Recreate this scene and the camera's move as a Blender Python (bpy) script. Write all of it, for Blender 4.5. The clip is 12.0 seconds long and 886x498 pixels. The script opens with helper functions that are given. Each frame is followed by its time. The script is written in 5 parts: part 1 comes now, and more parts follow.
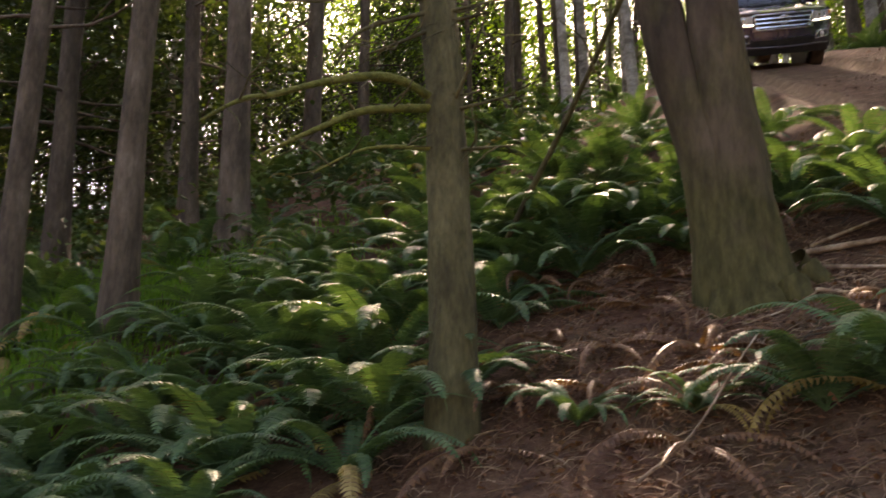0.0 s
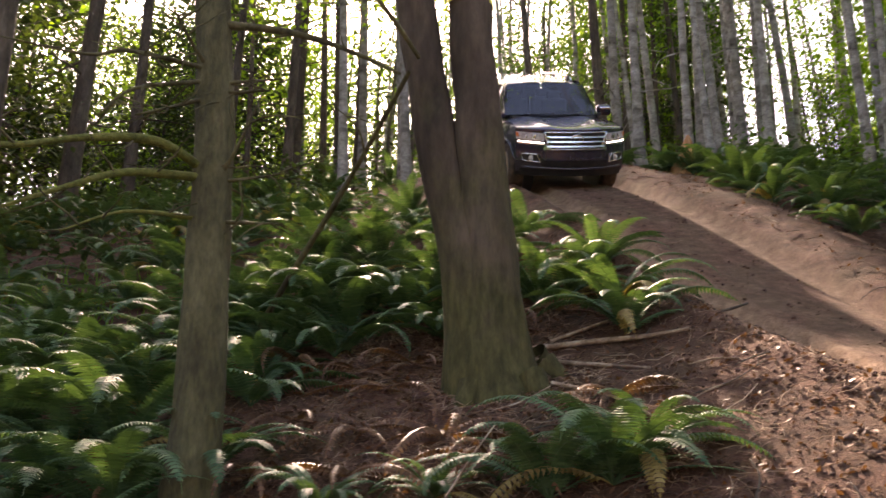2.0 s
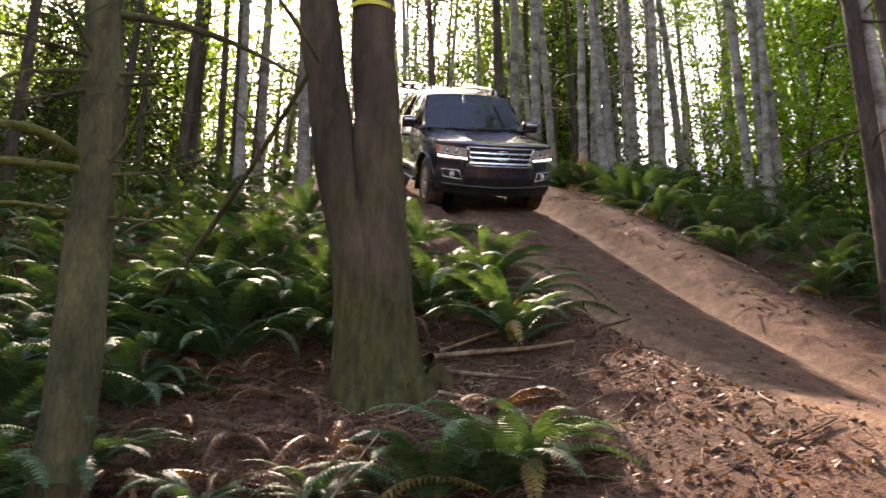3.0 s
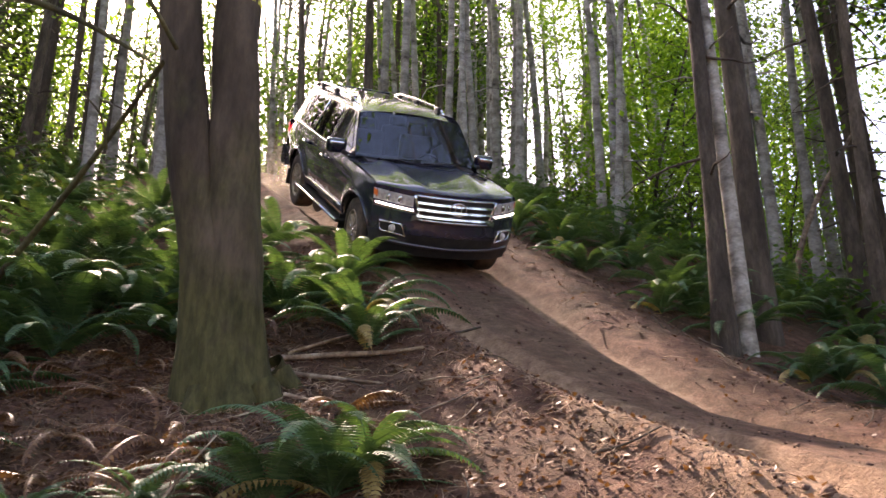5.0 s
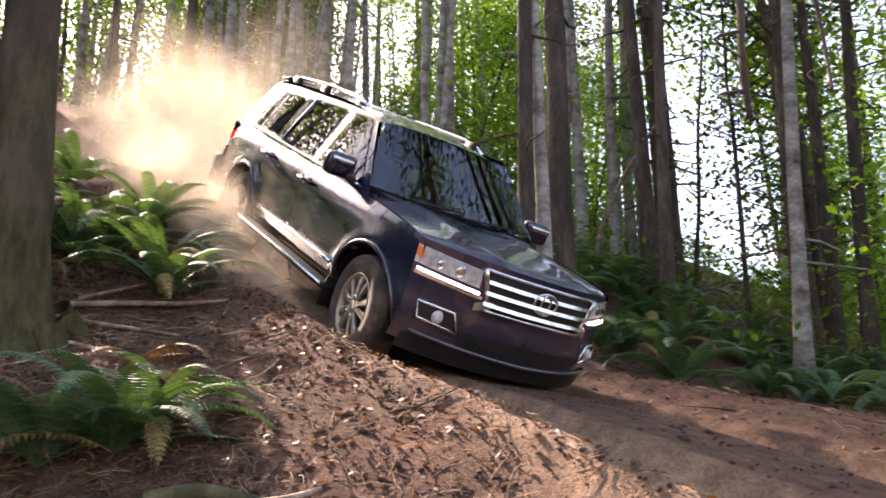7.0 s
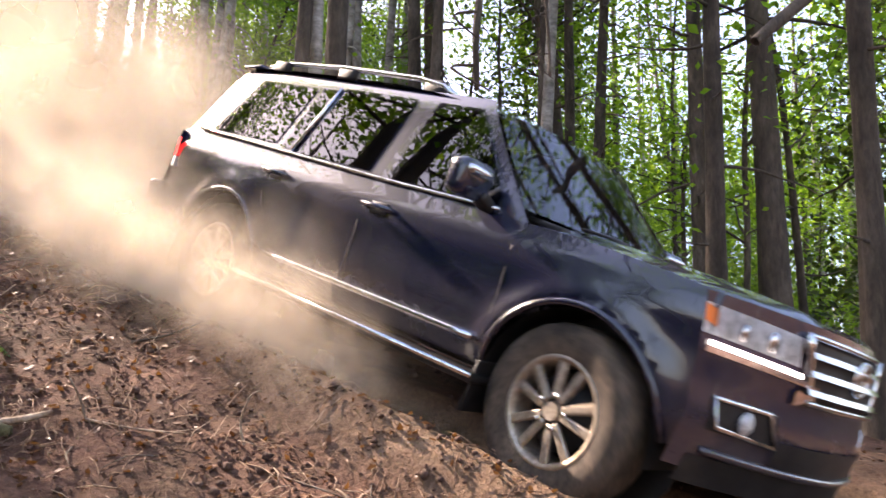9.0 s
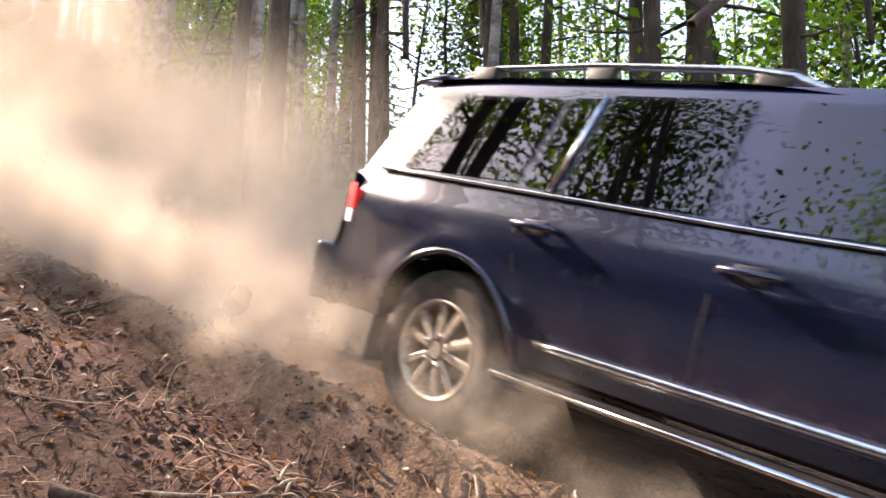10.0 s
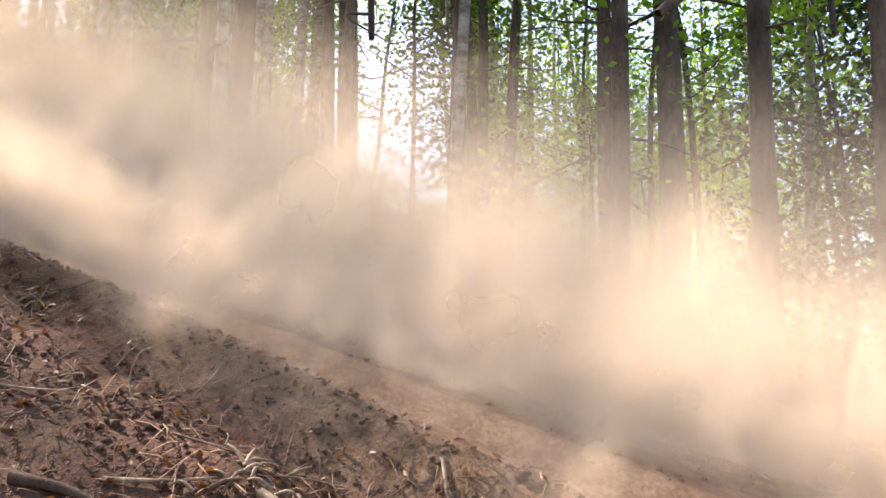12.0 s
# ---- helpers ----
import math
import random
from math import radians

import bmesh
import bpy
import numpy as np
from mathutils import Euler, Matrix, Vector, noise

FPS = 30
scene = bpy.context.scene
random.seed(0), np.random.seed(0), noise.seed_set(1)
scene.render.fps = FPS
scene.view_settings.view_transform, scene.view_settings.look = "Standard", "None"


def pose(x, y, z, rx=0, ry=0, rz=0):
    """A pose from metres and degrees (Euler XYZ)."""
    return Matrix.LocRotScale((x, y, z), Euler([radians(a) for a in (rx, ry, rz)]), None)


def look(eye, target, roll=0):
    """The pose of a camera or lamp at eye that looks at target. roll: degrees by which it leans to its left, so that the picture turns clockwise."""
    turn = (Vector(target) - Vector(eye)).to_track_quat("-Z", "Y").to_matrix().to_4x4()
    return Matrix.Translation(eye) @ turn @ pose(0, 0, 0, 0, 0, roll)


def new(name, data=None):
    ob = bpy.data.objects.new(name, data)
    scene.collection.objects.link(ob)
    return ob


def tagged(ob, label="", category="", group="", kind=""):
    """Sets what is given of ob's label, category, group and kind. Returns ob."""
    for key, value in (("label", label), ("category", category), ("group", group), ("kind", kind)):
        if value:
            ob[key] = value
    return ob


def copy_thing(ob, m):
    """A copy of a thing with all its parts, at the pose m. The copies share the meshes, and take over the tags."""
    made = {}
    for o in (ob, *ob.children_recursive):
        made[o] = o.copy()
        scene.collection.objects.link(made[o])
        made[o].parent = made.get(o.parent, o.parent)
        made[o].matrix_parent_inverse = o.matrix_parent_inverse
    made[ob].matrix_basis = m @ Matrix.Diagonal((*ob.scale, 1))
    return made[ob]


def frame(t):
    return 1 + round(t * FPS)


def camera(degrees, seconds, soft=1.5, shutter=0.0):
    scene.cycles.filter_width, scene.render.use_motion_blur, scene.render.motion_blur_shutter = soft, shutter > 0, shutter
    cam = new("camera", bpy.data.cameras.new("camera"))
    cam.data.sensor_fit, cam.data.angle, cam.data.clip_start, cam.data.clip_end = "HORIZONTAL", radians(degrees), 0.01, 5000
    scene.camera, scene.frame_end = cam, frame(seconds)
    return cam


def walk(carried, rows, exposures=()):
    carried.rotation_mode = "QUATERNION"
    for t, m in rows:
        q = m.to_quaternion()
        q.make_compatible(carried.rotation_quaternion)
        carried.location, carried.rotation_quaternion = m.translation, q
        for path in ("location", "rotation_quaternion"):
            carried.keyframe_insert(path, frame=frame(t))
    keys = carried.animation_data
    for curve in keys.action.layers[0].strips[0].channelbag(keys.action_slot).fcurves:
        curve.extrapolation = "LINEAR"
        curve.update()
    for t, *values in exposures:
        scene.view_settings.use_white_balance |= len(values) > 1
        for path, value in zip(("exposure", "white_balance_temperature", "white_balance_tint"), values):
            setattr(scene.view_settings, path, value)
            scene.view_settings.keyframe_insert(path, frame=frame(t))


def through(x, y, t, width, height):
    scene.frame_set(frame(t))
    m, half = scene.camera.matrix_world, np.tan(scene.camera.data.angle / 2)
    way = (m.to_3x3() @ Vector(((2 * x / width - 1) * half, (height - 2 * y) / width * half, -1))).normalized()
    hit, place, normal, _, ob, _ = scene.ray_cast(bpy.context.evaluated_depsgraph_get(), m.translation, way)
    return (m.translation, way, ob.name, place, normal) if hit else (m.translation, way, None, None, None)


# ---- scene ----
# ---- camera: carried by one who turns with the car ----
cam = camera(56.0, 12.0, soft=1.5, shutter=0.4)
# seconds, eye, yaw, pitch, roll
PATH = (
    (0.0, 0.000, -0.000, 0.000, 0.00, 12.99, -0.00),
    (0.5, 0.015, -0.024, 0.015, -4.45, 14.87, 0.18),
    (1.0, 0.027, -0.044, 0.028, -8.24, 16.15, 0.37),
    (1.5, 0.038, -0.061, 0.038, -12.45, 17.23, 0.32),
    (2.0, 0.050, -0.077, 0.044, -16.27, 18.01, 0.38),
    (2.5, 0.066, -0.089, 0.046, -20.11, 18.41, 0.38),
    (3.0, 0.085, -0.094, 0.045, -23.62, 18.58, 0.33),
    (3.5, 0.118, -0.108, 0.039, -26.83, 18.72, 0.30),
    (5.5, 0.166, -0.129, 0.029, -35.95, 18.69, -0.04),
    (6.0, 0.201, -0.130, 0.029, -39.08, 18.02, -0.01),
    (6.5, 0.216, -0.123, 0.035, -42.61, 17.24, 0.08),
    (7.0, 0.224, -0.125, 0.036, -46.41, 16.31, 0.22),
    (7.5, 0.184, -0.176, 0.012, -51.29, 15.33, 0.41),
    (7.7, 0.161, -0.197, 0.012, -53.18, 15.01, 0.53),
    (9.3, 0.100, -0.393, -0.093, -63.79, 12.74, 0.60),
    (9.5, 0.112, -0.403, -0.102, -64.58, 12.47, 0.60),
    (10.0, 0.142, -0.435, -0.121, -66.08, 11.99, 0.46),
    (10.5, 0.156, -0.432, -0.147, -67.41, 11.82, 0.14),
    (11.0, 0.157, -0.439, -0.149, -68.00, 11.50, 0.07),
    (11.5, 0.157, -0.440, -0.153, -68.16, 11.44, 0.03),
    (12.0, 0.161, -0.443, -0.158, -68.18, 11.48, -0.04),
)


def held(x, y, z, yaw, pitch, roll):
    return pose(x, y, z) @ pose(0, 0, 0, 0, 0, yaw) @ pose(0, 0, 0, 90 + pitch, 0, 0) @ pose(0, 0, 0, 0, 0, roll)


walk(cam, [(t, held(*row)) for t, *row in PATH], exposures=((0, 2.15, 8400, 30), (1.5, 2.2, 8000, 31), (3.5, 2.2, 7500, 31), (5.5, 2.35, 7200, 30), (9.5, 2.3, 6900, 26), (12, 2.0, 6700, 22)))

# ---- light: a low sun ahead, up the hill, and an open sky ----
SUN = Vector((.10, .75, .65)).normalized()
world = bpy.data.worlds.new("sky")
scene.world = world
world.use_nodes = True
sky = world.node_tree.nodes.new("ShaderNodeTexSky")
sky.sky_type, sky.sun_disc = "NISHITA", False
sky.sun_elevation, sky.sun_rotation = math.asin(SUN.z), math.atan2(SUN.x, SUN.y)
sky.air_density, sky.dust_density, sky.ozone_density = 1.0, 2.5, 1.0
back = world.node_tree.nodes["Background"]
back.inputs["Strength"].default_value = .15
world.node_tree.links.new(sky.outputs[0], back.inputs["Color"])
sun = new("sun", bpy.data.lights.new("sun", "SUN"))
sun.data.energy, sun.data.angle, sun.data.color = 5.0, radians(1.0), (1, .90, .74)
sun.matrix_world = look(SUN * 60, (0, 0, 0))

scene.cycles.transparent_max_bounces = 48

# ---- the hillside: heights ----
TRACK_Y = np.array((-400, -60, -25, -12, -5, -1.43, 1, 4.57, 5.6, 6.85, 8.9, 11.65, 13.6, 15.5, 17.2, 20, 30, 80, 400.0))
TRACK_Z = np.array((-9, -7, -5.0, -3.2, -1.75, -.85, -.12, 1.05, 1.55, 2.2, 3.5, 5.15, 6.25, 7.25, 8.0, 8.7, 9.4, 10, 11.0))


def track_z(y):
    return sum(np.interp(np.asarray(y, float) + o, TRACK_Y, TRACK_Z) for o in (-.9, -.45, 0, .45, .9)) / 5


def track_x(y):
    y = np.asarray(y, float)
    return 4.55 + .12 * np.clip(y, -30, 30) + .33 * np.clip(y + 1, -12, 0)


# cross fall of the track towards the bank, and how far the shoulder sinks below it
FALL_Y = np.array((-12, -5, -2.5, -1, 0, 2, 3, 4.2, 5.5, 7.5, 10, 12.5, 16, 22.0))
FALL = np.array((.10, .20, .22, .16, .10, .05, .02, .0, .07, .16, .18, .17, .10, .0))
LIFT = np.array((-.1, -.10, -.03, .0, .03, .08, .05, -.01, .09, .17, .23, .14, .14, .0))


def slope_z(x, y):
    """Height of the ground, without clods."""
    x, y = np.asarray(x, float), np.asarray(y, float)
    d = x - track_x(y)
    sink = np.interp(y, (-3, .3, 1.2, 2.2, 3.2, 4.6), (.22, .33, .30, .25, .14, .03))
    left, right = np.maximum(0, -d - 1.2), np.maximum(0, d - 1.3)
    lat = -.40 * np.minimum(left, 2) - .25 * np.clip(left - 2, 0, 10) - .05 * np.clip(left - 12, 0, 60)
    lat = lat + .10 * np.minimum(right, 14) + .03 * np.clip(right - 14, 0, 60)
    step = np.clip((-d - .95) / .55, 0, 1)
    lat = lat - sink * step * step * (3 - 2 * step) + np.interp(y, FALL_Y, FALL) * np.clip(d, -1.3, 1.3) + np.interp(y, FALL_Y, LIFT)
    lat = lat + (.10 - .35 * sink) * np.exp(-((d + 1.25) / .35) ** 2) + .22 * sink * np.exp(-((d + 1.72) / .16) ** 2) + .16 * np.exp(-((d - 1.75) / .5) ** 2)
    rut = -.14 * np.exp(-((np.abs(d) - .82) / .23) ** 6)
    roll = .06 * np.sin(.9 * x + 1.3 * np.sin(.5 * y)) + .05 * np.sin(1.1 * y + .7 * x) * (np.abs(d) > 1.5)
    return track_z(y) + lat + rut + roll * np.clip((np.abs(d) - 1.2) / 1.5, 0, 1) * .6


# ---- materials ----
def ramp_mix(nt, fac, stops):
    r = nt.nodes.new("ShaderNodeValToRGB")
    while len(r.color_ramp.elements) < len(stops):
        r.color_ramp.elements.new(.5)
    for el, (p, c) in zip(r.color_ramp.elements, stops):
        el.position, el.color = p, (*c, 1)
    nt.links.new(fac, r.inputs[0])
    return r.outputs[0]


def noise_tex(nt, scale, detail=5.0, rough=.6, coord="Object", stretch=None):
    tc = nt.nodes.new("ShaderNodeTexCoord")
    n = nt.nodes.new("ShaderNodeTexNoise")
    n.inputs["Scale"].default_value, n.inputs["Detail"].default_value, n.inputs["Roughness"].default_value = scale, detail, rough
    out = tc.outputs[coord]
    if stretch:
        mp = nt.nodes.new("ShaderNodeMapping")
        mp.inputs["Scale"].default_value = stretch
        nt.links.new(out, mp.inputs[0])
        out = mp.outputs[0]
    nt.links.new(out, n.inputs["Vector"])
    return n.outputs["Fac"]


def mixed(nt, fac, a, b, kind="MIX"):
    m = nt.nodes.new("ShaderNodeMix")
    m.data_type, m.blend_type = "RGBA", kind
    for sock, v in ((m.inputs[0], fac), (m.inputs[6], a), (m.inputs[7], b)):
        if isinstance(v, (int, float)):
            sock.default_value = v
        elif isinstance(v, tuple):
            sock.default_value = (*v, 1)
        else:
            nt.links.new(v, sock)
    return m.outputs[2]


def rand(nt, island=False):
    if island:
        return nt.nodes.new("ShaderNodeNewGeometry").outputs["Random Per Island"]
    return nt.nodes.new("ShaderNodeObjectInfo").outputs["Random"]


def bump(nt, bsdf, height, strength, distance):
    b = nt.nodes.new("ShaderNodeBump")
    b.inputs["Strength"].default_value, b.inputs["Distance"].default_value = strength, distance
    nt.links.new(height, b.inputs["Height"])
    nt.links.new(b.outputs[0], bsdf.inputs["Normal"])


def material(name, rough=.8, metal=0.0, spec=.5):
    m = bpy.data.materials.new(name)
    m.use_nodes = True
    b = m.node_tree.nodes["Principled BSDF"]
    b.inputs["Roughness"].default_value, b.inputs["Metallic"].default_value = rough, metal
    b.inputs["Specular IOR Level"].default_value = spec
    return m, m.node_tree, b


def surface(name, dark, mid, light, scale, rough=.85, relief=.4, depth=.01, coord="Object", stretch=None, metal=0.0, spec=.4, vary=0.0):
    """Two scales of colour noise and a relief."""
    m, nt, b = material(name, rough, metal, spec)
    big = noise_tex(nt, scale, 4, .6, coord, stretch)
    fine = noise_tex(nt, scale * 7, 4, .65, coord, stretch)
    col = ramp_mix(nt, big, ((.3, dark), (.5, mid), (.72, light)))
    grain = ramp_mix(nt, fine, ((.3, (.55, .55, .55)), (.7, (1.3, 1.3, 1.3))))
    col = mixed(nt, .8, col, grain, "MULTIPLY")
    if vary:
        col = mixed(nt, vary, col, ramp_mix(nt, rand(nt), ((0, (.45, .45, .45)), (1, (1.5, 1.5, 1.5)))), "MULTIPLY")
    nt.links.new(col, b.inputs["Base Color"])
    bump(nt, b, fine, relief, depth)
    return m


def leafy(name, a, b_, through=.5, island=True, rough=.5):
    """Leaves that let some of the light through."""
    m, nt, b = material(name, rough, 0, .3)
    col = ramp_mix(nt, rand(nt, island), ((0, a), (1, b_)))
    col = mixed(nt, .5, col, ramp_mix(nt, rand(nt), ((0, (.6, .6, .6)), (1, (1.4, 1.4, 1.3)))), "MULTIPLY")
    nt.links.new(col, b.inputs["Base Color"])
    tr = nt.nodes.new("ShaderNodeBsdfTranslucent")
    warm = mixed(nt, 1.0, col, (1.5, 1.45, .5), "MULTIPLY")
    nt.links.new(warm, tr.inputs[0])
    mx = nt.nodes.new("ShaderNodeMixShader")
    mx.inputs[0].default_value = through
    nt.links.new(b.outputs[0], mx.inputs[1])
    nt.links.new(tr.outputs[0], mx.inputs[2])
    nt.links.new(mx.outputs[0], nt.nodes["Material Output"].inputs[0])
    return m


def ground_material():
    m, nt, b = material("forest_soil", .95, 0, .2)
    att = nt.nodes.new("ShaderNodeAttribute")
    att.attribute_name = "worn"
    big = noise_tex(nt, .9, 5, .65)
    mid = noise_tex(nt, 6, 6, .7)
    fine = noise_tex(nt, 45, 4, .7)
    litter = ramp_mix(nt, mid, ((.30, (.052, .024, .016)), (.5, (.118, .058, .038)), (.72, (.21, .115, .075))))
    dust = ramp_mix(nt, mid, ((.28, (.17, .10, .062)), (.5, (.29, .185, .115)), (.75, (.42, .29, .19))))
    moss = ramp_mix(nt, mid, ((.3, (.03, .028, .016)), (.7, (.075, .06, .03))))
    soil = mixed(nt, ramp_mix(nt, big, ((.42, (0, 0, 0)), (.62, (1, 1, 1)))), litter, mixed(nt, .5, litter, moss))
    lo = nt.nodes.new("ShaderNodeMath")
    lo.operation = "MULTIPLY_ADD"
    nt.links.new(big, lo.inputs[0])
    lo.inputs[1].default_value = .7
    lo.inputs[2].default_value = -.35
    ad = nt.nodes.new("ShaderNodeMath")
    ad.use_clamp = True
    nt.links.new(att.outputs["Fac"], ad.inputs[0])
    nt.links.new(lo.outputs[0], ad.inputs[1])
    col = mixed(nt, ad.outputs[0], soil, dust)
    col = mixed(nt, .8, col, ramp_mix(nt, fine, ((.3, (.55, .55, .55)), (.7, (1.35, 1.35, 1.35)))), "MULTIPLY")
    nt.links.new(col, b.inputs["Base Color"])
    mulh = nt.nodes.new("ShaderNodeMath")
    nt.links.new(mid, mulh.inputs[0])
    nt.links.new(fine, mulh.inputs[1])
    bump(nt, b, mulh.outputs[0], .8, .03)
    return m


SOIL = ground_material()
CLOD = surface("soil_clods", (.060, .031, .021), (.115, .062, .042), (.185, .108, .073), 9, .95, .6, .01, vary=.5)
TWIG = surface("bleached_twigs", (.10, .06, .04), (.25, .17, .11), (.5, .4, .29), 8, .85, .3, .003, vary=.7)
LITTER = leafy("fallen_leaves", (.07, .03, .018), (.21, .10, .052), .15)
BARK_MOSSY = surface("mossy_bark", (.035, .030, .014), (.082, .074, .032), (.15, .135, .065), 5, .95, .8, .02, stretch=(1, 1, .35))
BARK_MAIN = surface("smooth_brown_bark", (.05, .038, .026), (.095, .072, .05), (.15, .12, .085), 3.5, .9, .7, .015, stretch=(1, 1, .3))
BARK_DARK = surface("dark_fir_bark", (.036, .027, .019), (.08, .060, .043), (.15, .118, .09), 4, .95, .8, .02, stretch=(1, 1, .3), vary=.5)
BARK_PALE = surface("pale_alder_bark", (.07, .055, .04), (.27, .245, .205), (.46, .43, .38), 2.2, .85, .5, .008, stretch=(1, 1, 1.6), vary=.5)
FERN = leafy("sword_fern_green", (.040, .092, .044), (.085, .155, .075), .30, rough=.55)
FERN_DRY = leafy("dry_fern", (.20, .14, .06), (.36, .28, .12), .4)
LEAF = leafy("alder_leaves", (.09, .19, .025), (.20, .34, .05), .6)
LEAF_MID = leafy("wood_leaves", (.045, .10, .022), (.11, .20, .04), .5)
LEAF_DARK = leafy("fir_needles", (.025, .045, .018), (.06, .09, .032), .35)
GRASS = leafy("grass_green", (.06, .16, .02), (.13, .28, .04), .5)
# ---- building helpers ----
def mesh_ob(name, verts, faces, mat, parent=None, label="", smooth=True):
    me = bpy.data.meshes.new(name)
    me.from_pydata(verts, [], faces)
    me.update()
    if smooth:
        me.polygons.foreach_set("use_smooth", [True] * len(me.polygons))
    if mat:
        me.materials.append(mat)
    ob = new(name, me)
    ob.parent = parent
    if label:
        tagged(ob, label)
    return ob


def part(name, bm, mat, parent, label="", smooth=True):
    bm.normal_update()
    me = bpy.data.meshes.new(name)
    bm.to_mesh(me)
    bm.free()
    if smooth:
        me.polygons.foreach_set("use_smooth", [True] * len(me.polygons))
    me.materials.append(mat)
    ob = new(name, me)
    ob.parent = parent
    if label:
        tagged(ob, label)
    return ob


def share(ob, parent, m, name=None):
    """Another object on the same mesh."""
    o = new(name or ob.name.split(".")[0], ob.data)
    o.parent, o.matrix_basis = parent, m
    return o


def spread(a, b, n):
    return [a + (b - a) * i / n for i in range(n + 1)]


def ground_at(x, y):
    return float(slope_z(x, y))


def worn_at(x, y):
    d = x - track_x(y)
    d = np.abs(np.where(d < -.82, np.minimum(d + .35 * np.clip((4.4 - y) / 2, 0, 1), -.82), d))
    return np.clip(1.75 - d / .75, 0, 1) * (.12 + .88 * np.exp(-((d - .82) / .30) ** 4)) * np.clip((y + 40) / 20, 0, 1)


def clod_noise(x, y):
    d = np.abs(x - track_x(y))
    loose = .25 + .75 * np.exp(-((d - 1.8) / .9) ** 2)
    return np.array([noise.fractal(Vector((a * 3.1, b * 3.1, 0)), .9, 2.1, 4) * .035 * l
                     for a, b, l in zip(x.ravel(), y.ravel(), loose.ravel())]).reshape(x.shape)


def make_ground():
    """One sheet: fine near the track, coarser to the horizon."""
    def axis(lo, hi, step, ends):
        a = list(np.arange(lo, hi, step))
        s, p, q = step, lo, a[-1]
        left, right = [], []
        while p > -ends:
            s *= 1.22
            p -= s
            left.append(p)
        s = step
        while q < ends:
            s *= 1.22
            q += s
            right.append(q)
        return np.array(left[::-1] + a + right)
    xs, ys = axis(-2, 9.5, .07, 1500), axis(-4, 17, .085, 1500)
    gx, gy = np.meshgrid(xs, ys)
    gz = slope_z(gx, gy)
    near = (np.abs(gx) < 14) & (np.abs(gy - 5) < 16)
    cl = np.zeros_like(gz)
    cl[near] = clod_noise(gx[near], gy[near])
    gz = gz + cl
    nx, ny = len(xs), len(ys)
    co = np.stack([gx, gy, gz], -1).reshape(-1, 3)
    idx = np.arange(nx * ny).reshape(ny, nx)
    quads = np.stack([idx[:-1, :-1], idx[:-1, 1:], idx[1:, 1:], idx[1:, :-1]], -1).reshape(-1, 4)
    ob = mesh_ob("ground", co.tolist(), quads.tolist(), SOIL)
    att = ob.data.attributes.new("worn", "FLOAT", "POINT")
    att.data.foreach_set("value", worn_at(gx, gy).ravel().astype(np.float32))
    tagged(ob, "reddish brown forest soil slope with a rutted dirt track", "ground", kind="structure")
    return ob


GROUND = make_ground()


# ---- trees ----
def tube(verts, faces, pts, radii, sides, rng, rough=0.0):
    """A bent, tapered limb along pts, added to the lists."""
    base = len(verts)
    n = len(pts)
    side = None
    for i, (p, r) in enumerate(zip(pts, radii)):
        d = (Vector(pts[min(i + 1, n - 1)]) - Vector(pts[max(i - 1, 0)])).normalized()
        if side is None:
            side = d.orthogonal()
        side = (side - d * side.dot(d)).normalized()
        up = d.cross(side)
        for k in range(sides):
            a = 2 * math.pi * k / sides
            rr = r * (1 + (noise.noise(Vector((p[0] * 3 + math.cos(a) * 1.2, p[1] * 3 + math.sin(a) * 1.2, p[2] * 2.2))) * rough if rough else 0))
            verts.append(tuple(Vector(p) + side * (math.cos(a) * rr) + up * (math.sin(a) * rr)))
    for i in range(n - 1):
        for k in range(sides):
            a, b = base + i * sides + k, base + i * sides + (k + 1) % sides
            faces.append((a, b, b + sides, a + sides))
    faces.append(tuple(range(base + (n - 1) * sides, base + n * sides)))


def bend_path(start, way, length, steps, wander, rng, lift=0.0):
    pts, d = [Vector(start)], Vector(way).normalized()
    for _ in range(steps):
        d = (d + Vector((rng.gauss(0, wander), rng.gauss(0, wander), rng.gauss(0, wander) + lift))).normalized()
        pts.append(pts[-1] + d * (length / steps))
    return pts


def leaf_cloud(centres, spread, count, size, rng, flat=.6):
    """Many small pointed leaves round the given centres."""
    verts, faces = [], []
    for _ in range(count):
        c = rng.choice(centres)
        p = Vector((rng.gauss(c[0], spread), rng.gauss(c[1], spread), rng.gauss(c[2], spread * flat)))
        q = Euler((rng.uniform(-.9, .9), rng.uniform(-.9, .9), rng.uniform(0, 6.3))).to_matrix()
        s = size * rng.uniform(.6, 1.3)
        b = len(verts)
        for v in ((-.5, 0, 0), (0, -.32, .04), (.55, 0, -.05), (0, .32, .04)):
            verts.append(tuple(p + q @ (Vector(v) * s)))
        faces.append((b, b + 1, b + 2, b + 3))
    return verts, faces


